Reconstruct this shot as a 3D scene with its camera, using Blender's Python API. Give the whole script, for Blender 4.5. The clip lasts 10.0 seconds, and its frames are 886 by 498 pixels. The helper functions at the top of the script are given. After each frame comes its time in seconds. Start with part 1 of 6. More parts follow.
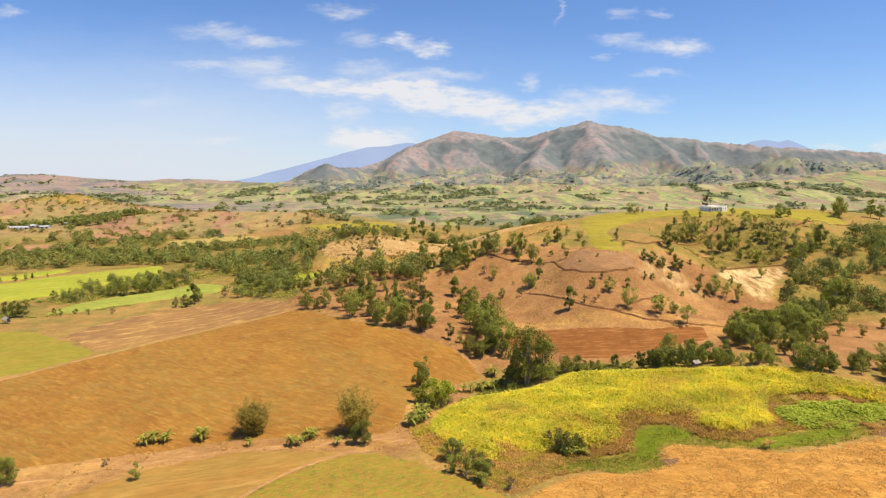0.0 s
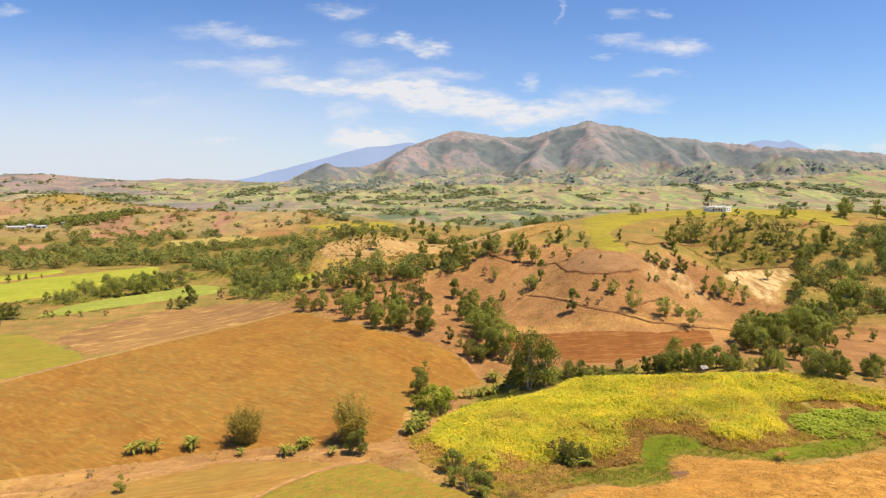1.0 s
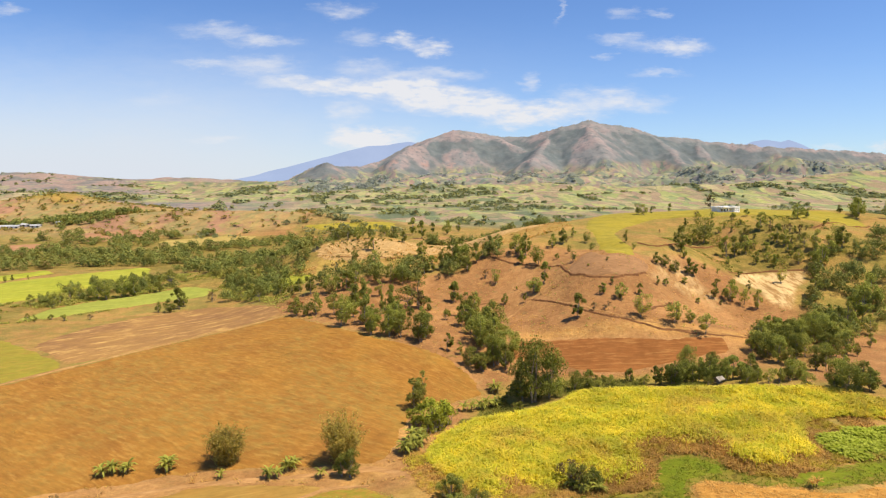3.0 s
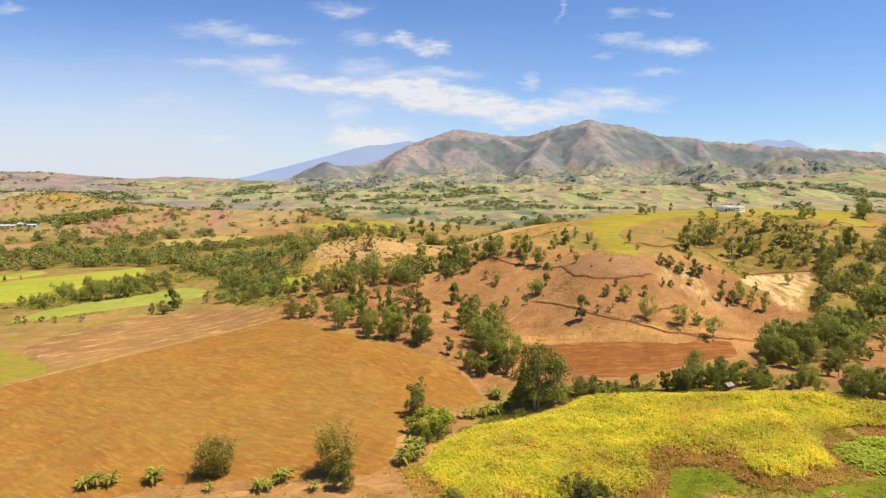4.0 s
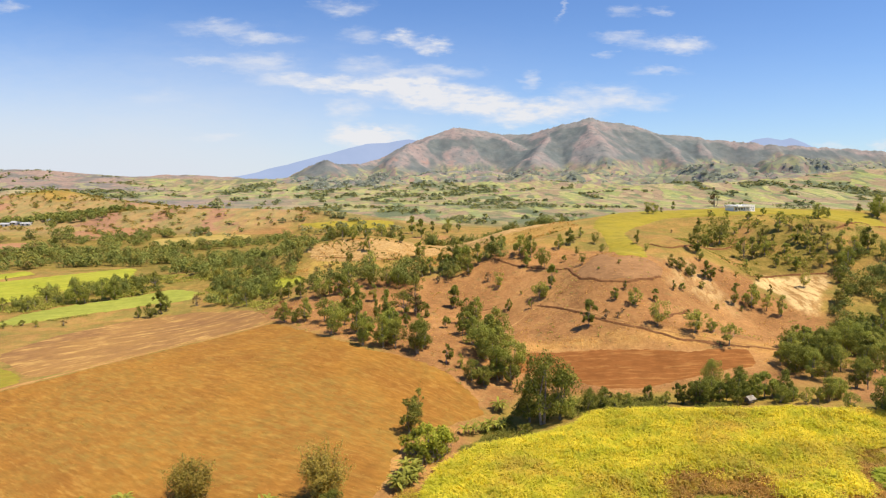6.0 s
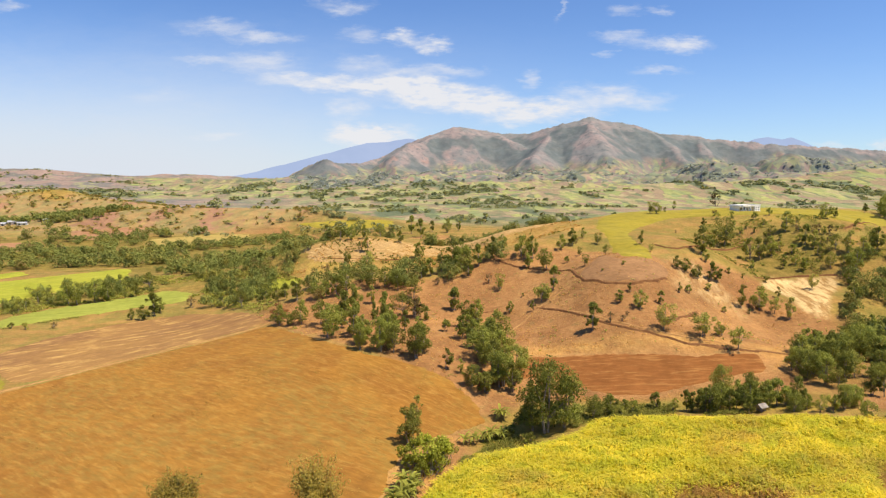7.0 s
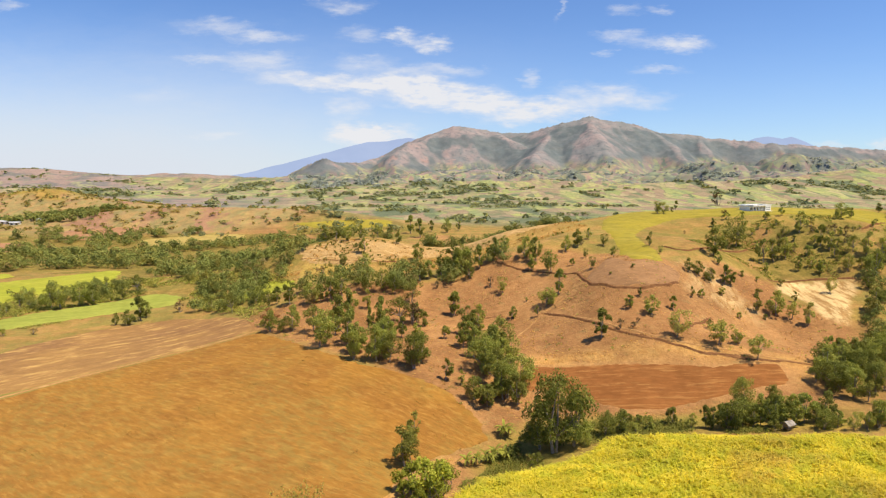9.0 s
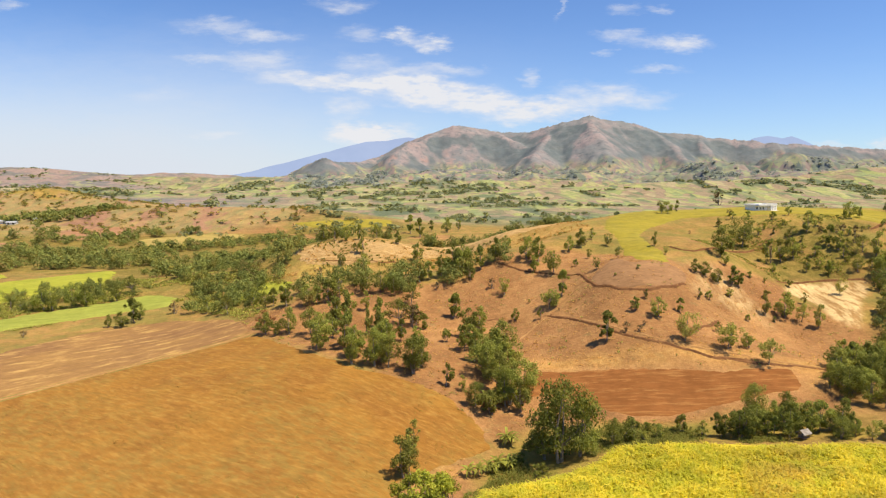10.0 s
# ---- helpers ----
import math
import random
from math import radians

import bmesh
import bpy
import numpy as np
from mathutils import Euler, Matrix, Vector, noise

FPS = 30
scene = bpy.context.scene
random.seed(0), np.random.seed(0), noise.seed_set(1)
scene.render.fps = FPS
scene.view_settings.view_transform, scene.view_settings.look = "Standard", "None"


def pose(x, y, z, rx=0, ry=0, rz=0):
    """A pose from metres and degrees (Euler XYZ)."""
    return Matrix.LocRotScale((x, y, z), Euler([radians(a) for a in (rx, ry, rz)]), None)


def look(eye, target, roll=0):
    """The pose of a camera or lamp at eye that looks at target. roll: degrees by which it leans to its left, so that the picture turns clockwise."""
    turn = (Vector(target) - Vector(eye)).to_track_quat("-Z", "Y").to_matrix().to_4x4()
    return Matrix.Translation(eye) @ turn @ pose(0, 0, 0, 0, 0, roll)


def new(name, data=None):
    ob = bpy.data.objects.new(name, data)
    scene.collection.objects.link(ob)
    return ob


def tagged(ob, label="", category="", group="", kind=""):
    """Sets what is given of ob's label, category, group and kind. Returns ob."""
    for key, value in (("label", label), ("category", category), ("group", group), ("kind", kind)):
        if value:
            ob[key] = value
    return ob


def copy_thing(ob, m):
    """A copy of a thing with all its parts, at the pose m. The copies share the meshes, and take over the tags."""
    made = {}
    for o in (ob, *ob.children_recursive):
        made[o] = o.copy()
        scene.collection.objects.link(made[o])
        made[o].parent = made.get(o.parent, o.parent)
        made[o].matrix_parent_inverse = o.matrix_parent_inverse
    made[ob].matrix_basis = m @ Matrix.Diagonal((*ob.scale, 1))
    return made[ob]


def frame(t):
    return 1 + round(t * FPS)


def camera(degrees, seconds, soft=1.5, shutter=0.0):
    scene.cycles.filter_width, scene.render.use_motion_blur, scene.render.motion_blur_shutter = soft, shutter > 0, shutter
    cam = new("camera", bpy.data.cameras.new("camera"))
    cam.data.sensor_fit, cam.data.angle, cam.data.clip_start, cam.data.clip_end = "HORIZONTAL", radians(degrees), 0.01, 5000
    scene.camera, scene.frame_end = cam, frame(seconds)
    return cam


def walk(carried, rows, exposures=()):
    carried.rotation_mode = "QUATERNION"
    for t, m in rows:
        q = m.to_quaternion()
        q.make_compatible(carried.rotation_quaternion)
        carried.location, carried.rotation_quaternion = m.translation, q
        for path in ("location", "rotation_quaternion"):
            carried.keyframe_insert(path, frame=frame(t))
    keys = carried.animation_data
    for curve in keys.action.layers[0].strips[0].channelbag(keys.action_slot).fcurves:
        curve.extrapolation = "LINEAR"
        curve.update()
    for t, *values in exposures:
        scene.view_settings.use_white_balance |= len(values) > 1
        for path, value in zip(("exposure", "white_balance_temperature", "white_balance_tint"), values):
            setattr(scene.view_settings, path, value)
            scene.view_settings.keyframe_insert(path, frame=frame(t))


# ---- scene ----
cam = camera(70.0, 10.0, soft=1.22)
PATH = [
    (0, (0.310, -0.117, 49.646), (0.641, 19.760, 47.455), -0.15),
    (0.5, (0.386, 1.966, 49.612), (0.714, 21.842, 47.418), -0.13),
    (1, (0.466, 4.084, 49.561), (0.795, 23.960, 47.366), -0.10),
    (1.5, (0.550, 6.234, 49.499), (0.880, 26.110, 47.302), -0.08),
    (2, (0.637, 8.412, 49.428), (0.968, 28.288, 47.229), -0.06),
    (2.5, (0.726, 10.617, 49.354), (1.058, 30.492, 47.150), -0.03),
    (4, (0.998, 17.349, 49.135), (1.329, 37.222, 46.906), 0.02),
    (4.5, (1.088, 19.621, 49.069), (1.417, 39.493, 46.828), 0.04),
    (5, (1.175, 21.901, 49.008), (1.502, 41.771, 46.754), 0.05),
    (5.5, (1.258, 24.186, 48.951), (1.583, 44.054, 46.685), 0.06),
    (7, (1.470, 31.026, 48.794), (1.796, 50.891, 46.496), 0.09),
    (7.5, (1.523, 33.288, 48.738), (1.852, 53.152, 46.434), 0.09),
    (8, (1.565, 35.534, 48.676), (1.898, 55.397, 46.366), 0.10),
    (8.5, (1.594, 37.760, 48.603), (1.931, 57.622, 46.288), 0.10),
    (9, (1.608, 39.961, 48.514), (1.950, 59.823, 46.196), 0.10),
    (9.5, (1.605, 42.134, 48.404), (1.950, 61.995, 46.081), 0.10),
    (10, (1.584, 44.273, 48.267), (1.928, 64.133, 45.936), 0.10),
]
walk(cam, [(t, look(eye, target, roll)) for t, eye, target, roll in PATH], exposures=[(0, 0.36, 7150, 9)])

# ---- daylight: a high sun to the right, blue sky with thin drifting cloud ----
SUN_WAY = Vector((0.39, -0.13, 0.91)).normalized()
sun = new("sun", bpy.data.lights.new("sun", "SUN"))
sun.data.energy, sun.data.angle, sun.data.color = 5.0, radians(0.53), (1.0, 0.915, 0.765)
sun.matrix_world = look(SUN_WAY * 300, (0, 0, 0))

CLOUDS = [  # sideways and upward tangent of the middle, half-widths, density
    (-0.141, 0.253, 0.039, 0.012, 0.6), (-0.045, 0.212, 0.024, 0.011, 0.9), (-0.008, 0.199, 0.030, 0.010, 0.9), (-0.330, 0.222, 0.055, 0.012, 0.5), (-0.262, 0.209, 0.050, 0.010, 0.6),
    (-0.345, 0.172, 0.040, 0.008, 0.45), (-0.262, 0.170, 0.050, 0.014, 0.55), (-0.110, 0.212, 0.030, 0.010, 0.4), (-0.108, 0.171, 0.045, 0.012, 0.5), (0.023, 0.162, 0.055, 0.009, 0.5),
    (-0.215, 0.148, 0.060, 0.011, 0.7), (-0.130, 0.143, 0.060, 0.014, 0.85), (-0.055, 0.140, 0.060, 0.022, 0.95), (-0.010, 0.128, 0.050, 0.020, 0.9), (0.050, 0.116, 0.070, 0.018, 0.95),
    (0.120, 0.108, 0.070, 0.017, 0.9), (0.200, 0.104, 0.070, 0.015, 0.85), (0.262, 0.128, 0.060, 0.016, 0.75), (0.320, 0.116, 0.050, 0.012, 0.5), (0.125, 0.088, 0.050, 0.009, 0.7),
]
WISPS = [
    (-0.126, 0.106, 0.030, 0.015, 0.6), (-0.125, 0.062, 0.036, 0.020, 2.0), (-0.095, 0.056, 0.030, 0.014, 1.4), (-0.070, 0.060, 0.050, 0.013, 0.8), (0.388, 0.200, 0.040, 0.011, 0.75), (0.330, 0.205, 0.040, 0.010, 0.5),
    (0.290, 0.218, 0.035, 0.008, 0.5), (0.300, 0.254, 0.022, 0.008, 0.35), (0.350, 0.256, 0.016, 0.007, 0.35), (0.360, 0.163, 0.042, 0.006, 0.4), (0.189, 0.262, 0.006, 0.022, 0.4),
    (0.154, 0.150, 0.014, 0.012, 0.5), (-0.330, 0.062, 0.045, 0.007, 0.4), (-0.643, 0.253, 0.022, 0.010, 0.6), (0.270, 0.190, 0.014, 0.005, 0.4), (0.634, 0.051, 0.027, 0.005, 0.4), (0.715, 0.052, 0.022, 0.009, 0.7),
    (-0.420, 0.120, 0.040, 0.010, 0.2),
]


def node(tree, kind, inputs=(), **props):
    """A node with its properties set and its inputs (values or sockets) given in order; None leaves one alone."""
    n = tree.nodes.new(kind)
    if "operation" in props:
        n.operation = props["operation"]
    if "data_type" in props:
        n.data_type = props["data_type"]
    if "blend_type" in props:
        n.blend_type = props["blend_type"]
    if "interpolation_type" in props:
        n.interpolation_type = props["interpolation_type"]
    if "voronoi_dimensions" in props:
        n.voronoi_dimensions, n.distance = props["voronoi_dimensions"], props["distance"]
    if "feature" in props:
        n.feature = props["feature"]
    if "attribute_name" in props:
        n.attribute_name = props["attribute_name"]
    for slot, value in zip(n.inputs, inputs):
        if value is None:
            continue
        if isinstance(value, bpy.types.NodeSocket):
            tree.links.new(value, slot)
        else:
            slot.default_value = value
    return n


def calc(tree, op, *values):
    return node(tree, "ShaderNodeMath", values, operation=op).outputs[0]


def build_sky():
    world = bpy.data.worlds.new("sky")
    scene.world = world
    world.use_nodes = True
    t = world.node_tree
    t.nodes.clear()
    air = t.nodes.new("ShaderNodeTexSky")
    air.sky_type, air.sun_disc = "NISHITA", False
    air.sun_elevation, air.sun_rotation = math.asin(SUN_WAY.z), math.atan2(SUN_WAY.x, SUN_WAY.y)
    air.altitude, air.air_density, air.dust_density, air.ozone_density = 600, 1.0, 0.10, 4.0
    way = node(t, "ShaderNodeTexCoord").outputs["Generated"]
    split = node(t, "ShaderNodeSeparateXYZ", [way])
    x, y, z = split.outputs
    ahead = calc(t, "MAXIMUM", calc(t, "ABSOLUTE", y), 0.05)
    flat = node(t, "ShaderNodeCombineXYZ", [calc(t, "DIVIDE", x, ahead), calc(t, "DIVIDE", z, ahead), 0.0]).outputs[0]
    stretch = node(t, "ShaderNodeVectorMath", [flat, (1.0, 3.2, 1.0)], operation="MULTIPLY").outputs[0]
    puff = node(t, "ShaderNodeTexNoise", [stretch, None, 9.0, 7.0, 0.62])
    bend = node(t, "ShaderNodeVectorMath", [puff.outputs["Color"], (0.5, 0.5, 0.5)], operation="SUBTRACT").outputs[0]
    bend = node(t, "ShaderNodeVectorMath", [bend, (0.100, 0.040, 0.0)], operation="MULTIPLY").outputs[0]
    flat = node(t, "ShaderNodeVectorMath", [flat, bend], operation="ADD").outputs[0]
    curl = node(t, "ShaderNodeTexNoise", [stretch, None, 34.0, 5.0, 0.65])
    curl = node(t, "ShaderNodeVectorMath", [curl.outputs["Color"], (0.5, 0.5, 0.5)], operation="SUBTRACT").outputs[0]
    curl = node(t, "ShaderNodeVectorMath", [curl, (0.045, 0.022, 0.0)], operation="MULTIPLY").outputs[0]
    flat = node(t, "ShaderNodeVectorMath", [flat, curl], operation="ADD").outputs[0]
    total = None
    for u, v, w, h, thick in CLOUDS + WISPS:
        off = node(t, "ShaderNodeVectorMath", [flat, (u, v, 0)], operation="SUBTRACT").outputs[0]
        off = node(t, "ShaderNodeVectorMath", [off, (1 / w, 1 / h, 0)], operation="MULTIPLY").outputs[0]
        far = node(t, "ShaderNodeVectorMath", [off], operation="LENGTH").outputs["Value"]
        veil = node(t, "ShaderNodeMapRange", [far, 1.5, 0.1, 0.0, thick], interpolation_type="SMOOTHSTEP").outputs[0]
        total = veil if total is None else calc(t, "ADD", total, veil)
    fine = node(t, "ShaderNodeTexNoise", [stretch, None, 26.0, 6.0, 0.6])
    holes = node(t, "ShaderNodeMapRange", [fine.outputs[0], 0.32, 0.60, 0.35, 1.05]).outputs[0]
    total = calc(t, "MINIMUM", calc(t, "MULTIPLY", total, holes), 0.93)
    front = node(t, "ShaderNodeMapRange", [y, 0.0, 0.2, 0.0, 1.0]).outputs[0]
    # a thin high veil, thickest low down and towards the left-hand horizon
    across, up, _ = node(t, "ShaderNodeSeparateXYZ", [flat]).outputs
    low = node(t, "ShaderNodeMapRange", [up, 0.27, -0.01, 0.0, 1.0], interpolation_type="SMOOTHSTEP").outputs[0]
    left = node(t, "ShaderNodeMapRange", [across, 0.30, -0.50, 0.20, 1.0], interpolation_type="SMOOTHSTEP").outputs[0]
    veil = calc(t, "MULTIPLY", calc(t, "MULTIPLY", low, left), front)
    total = calc(t, "MULTIPLY", total, front)
    lit = node(t, "ShaderNodeMix", [total], data_type="RGBA")
    clear = node(t, "ShaderNodeMix", [1.0], data_type="RGBA", blend_type="MULTIPLY")
    t.links.new(air.outputs[0], clear.inputs[6])
    clear.inputs[7].default_value = (0.70, 0.90, 1.24, 1)
    hazy = node(t, "ShaderNodeMix", [veil], data_type="RGBA")
    t.links.new(clear.outputs[2], hazy.inputs[6])
    hazy.inputs[7].default_value = (5.35, 6.0, 7.2, 1)
    t.links.new(hazy.outputs[2], lit.inputs[6])
    lit.inputs[7].default_value = (6.3, 6.6, 7.4, 1)
    back = node(t, "ShaderNodeBackground", [lit.outputs[2], 0.100])
    t.links.new(back.outputs[0], node(t, "ShaderNodeOutputWorld").inputs[0])


build_sky()
# ---- the lie of the land ----
HILLS = [  # x, y, half-widths, height in metres
    (105, 285, 55, 50, 18.2), (190, 320, 70, 70, 22.5), (55, 205, 22, 20, 17.2), (140, 245, 35, 35, 14.2),
    (80, 228, 20, 25, 13.2), (110, 200, 18, 14, 4.6), (-30, 295, 45, 28, 18.8), (30, 240, 28, 28, 13.2),
    (-8, 178, 40, 28, 5.1), (-70, 160, 60, 40, 1.3), (45, 150, 35, 12, -2.0), (12, 138, 14, 16, -3.3),
    (45, 85, 50, 30, 3.6), (-30, 105, 40, 18, -1.0), (-75, 225, 35, 22, -1.2), (-130, 290, 50, 40, 2.5),
    (20, 165, 22, 14, -1.2),
]
SPURS = [
    (60, 172, 30, 14, 5.8), (180, 200, 50, 40, 9.0), (90, 145, 40, 22, 3.7), (300, 320, 90, 90, 17.5),
    (60, 300, 40, 40, 12.5), (120, 335, 60, 40, 9.9), (55, 255, 30, 28, 8.5), (48, 185, 14, 12, 2.6),
    (-20, 235, 35, 30, 11.0), (75, 120, 40, 20, 2.4), (230, 230, 60, 50, 11.9), (25, 98, 16, 14, -2.4), (30, 292, 22, 14, 6.5),
]
FAR_HILLS = [
    (-230, 640, 150, 60, 17), (-90, 620, 80, 50, 8), (-500, 800, 180, 80, 25), (-455, 815, 40, 40, 6),
    (-1750, 2400, 740, 330, 70), (-900, 2700, 400, 260, 30), (-800, 1300, 300, 160, 20), (-330, 520, 60, 40, 5),
    (430, 640, 160, 90, 12), (700, 1500, 320, 180, 24), (1500, 1900, 500, 260, 60), (250, 2100, 300, 180, 16),
]


def grain(x, y, seed):
    """Smooth value noise between -1 and 1, with cells of one unit."""
    x, y = np.asarray(x, float), np.asarray(y, float)
    i, j = np.floor(x), np.floor(y)
    u, v = x - i, y - j
    u, v = u * u * (3 - 2 * u), v * v * (3 - 2 * v)

    def corner(a, b):
        s = np.sin(a * 127.1 + b * 311.7 + seed * 74.7) * 43758.5453
        return 2 * (s - np.floor(s)) - 1

    low = corner(i, j) * (1 - u) + corner(i + 1, j) * u
    high = corner(i, j + 1) * (1 - u) + corner(i + 1, j + 1) * u
    return low * (1 - v) + high * v


def ease(v, a, b):
    v = np.clip((np.asarray(v, float) - a) / (b - a), 0, 1)
    return v * v * (3 - 2 * v)


def height(x, y):
    """The ground's height over the plan."""
    x, y = np.asarray(x, float), np.asarray(y, float)
    z = 5 - 5 / (1 + np.exp(-(y - 380) / 40)) + 0 * x
    for cx, cy, sx, sy, h in HILLS + SPURS + FAR_HILLS:
        z = z + h * np.exp(-(((x - cx) / sx) ** 2) - ((y - cy) / sy) ** 2)
    r = np.hypot(x, y)
    z = z + 26 * ease(y, 1100, 2500) * ease(x, -1200, 600)
    rough = 0.35 * grain(x / 17, y / 17, 1) + 0.12 * grain(x / 5, y / 5, 2)
    steep = ease(z, 9, 18)
    z = z + rough * (0.35 + 1.1 * steep)
    z = z + ease(r, 380, 900) * (2.5 * grain(x / 90, y / 90, 3) + ease(r, 900, 2000) * (9.0 * grain(x / 260, y / 200, 4) + 5.0 * grain(x / 90, y / 70, 5) + 2.0 * grain(x / 35, y / 30, 6)))
    z = z + 12 * grain(x / 130, y / 90, 8) * np.exp(-(((x + 1700) / 800) ** 2) - ((y - 2350) / 480) ** 2)
    return z

# ---- materials ----
class Paint:
    """A Principled material that is put together from a few colour and relief steps."""

    def __init__(self, name, rough=0.9, spec=0.2):
        self.mat = bpy.data.materials.new(name)
        self.mat.use_nodes = True
        self.tree = self.mat.node_tree
        self.surface = self.tree.nodes["Principled BSDF"]
        self.surface.inputs["Roughness"].default_value = rough
        self.surface.inputs["Specular IOR Level"].default_value = spec
        self.place = node(self.tree, "ShaderNodeNewGeometry").outputs["Position"]

    def noise(self, size, detail=5.0, rough=0.6, squash=(1, 1, 1), turn=0.0):
        """Noise whose features are about size metres wide."""
        v = node(self.tree, "ShaderNodeMapping", [self.place, (0, 0, 0), (0, 0, turn), (1, 1, 1)]).outputs[0]
        v = node(self.tree, "ShaderNodeVectorMath", [v, squash], operation="MULTIPLY").outputs[0]
        return node(self.tree, "ShaderNodeTexNoise", [v, None, 1.0 / size, detail, rough]).outputs[0]

    def step(self, value, a, b, low=0.0, high=1.0):
        return node(self.tree, "ShaderNodeMapRange", [value, a, b, low, high], interpolation_type="SMOOTHSTEP").outputs[0]

    def mix(self, amount, a, b, blend="MIX"):
        n = node(self.tree, "ShaderNodeMix", [amount], data_type="RGBA", blend_type=blend)
        for slot, c in ((6, a), (7, b)):
            if isinstance(c, bpy.types.NodeSocket):
                self.tree.links.new(c, n.inputs[slot])
            else:
                n.inputs[slot].default_value = (*c, 1)
        return n.outputs[2]

    def calc(self, op, *values):
        return calc(self.tree, op, *values)

    def mask(self, name):
        n = node(self.tree, "ShaderNodeAttribute", attribute_name=name)
        return node(self.tree, "ShaderNodeSeparateColor", [n.outputs["Color"]]).outputs

    def island(self):
        return node(self.tree, "ShaderNodeNewGeometry").outputs["Random Per Island"]

    def thing(self):
        return node(self.tree, "ShaderNodeObjectInfo").outputs["Random"]

    def tone(self, colour, value, low, high):
        """The colour made darker or lighter by a value between 0 and 1."""
        k = self.step(value, 0.25, 0.75, low, high)
        n = node(self.tree, "ShaderNodeCombineColor", [k, k, k])
        return self.mix(1.0, colour, n.outputs[0], "MULTIPLY")

    def relief(self, value, depth):
        n = node(self.tree, "ShaderNodeBump", [1.0, depth, None, value])
        self.tree.links.new(value, n.inputs["Height"])
        self.tree.links.new(n.outputs[0], self.surface.inputs["Normal"])

    def done(self, colour):
        if isinstance(colour, bpy.types.NodeSocket):
            self.tree.links.new(colour, self.surface.inputs["Base Color"])
        else:
            self.surface.inputs["Base Color"].default_value = (*colour, 1)
        return self.mat


def leaf_paint(name, dark, light, glow=0.25, by_thing=0.5, patch=0.0, blotch=None):
    """Foliage: each leaf and each plant a little different; some light passes through."""
    p = Paint(name, 0.7, 0.08)
    c = p.mix(p.island(), dark, light)
    if blotch:
        c = p.mix(p.step(p.noise(blotch[0], 4.0), 0.48, 0.66, 0.0, 0.85), c, blotch[1])
        c = p.mix(p.step(p.noise(blotch[0] * 0.22, 3.0), 0.45, 0.6, 0.0, 0.45), c, blotch[2])
    c = p.tone(c, p.thing(), 1 - by_thing * 0.5, 1 + by_thing * 0.5)
    if patch:
        c = p.tone(c, p.noise(9.0), 1 - patch, 1 + patch)
    p.done(c)
    t = p.tree
    through_leaf = node(t, "ShaderNodeBsdfTranslucent", [c])
    both = node(t, "ShaderNodeMixShader", [glow, p.surface.outputs[0], through_leaf.outputs[0]])
    out = [n for n in t.nodes if n.bl_idname == "ShaderNodeOutputMaterial"][0]
    t.links.new(both.outputs[0], out.inputs[0])
    return p.mat


def far_leaf_paint(name, dark, light):
    """Mixed woodland: dark, olive and parched crowns side by side."""
    p = Paint(name, 0.75, 0.08)
    c = p.mix(p.island(), dark, light)
    c = p.mix(p.step(p.noise(7.0, 2.0), 0.52, 0.64), c, (0.31, 0.275, 0.065))
    c = p.mix(p.step(p.noise(9.0, 3.0), 0.60, 0.68, 0.0, 0.8), c, (0.33, 0.225, 0.085))
    c = p.tone(c, p.noise(5.0, 2.0), 0.75, 1.25)
    p.done(c)
    t = p.tree
    both = node(t, "ShaderNodeMixShader", [0.3, p.surface.outputs[0], node(t, "ShaderNodeBsdfTranslucent", [c]).outputs[0]])
    t.links.new(both.outputs[0], [n for n in t.nodes if n.bl_idname == "ShaderNodeOutputMaterial"][0].inputs[0])
    return p.mat


def plain_paint(name, a, b, size=1.0, rough=0.85, spec=0.25):
    p = Paint(name, rough, spec)
    n = p.noise(size)
    p.relief(p.noise(size * 0.12), 0.02)
    return p.done(p.tone(p.mix(p.step(n, 0.35, 0.65), a, b), p.noise(size * 0.2), 0.85, 1.12))


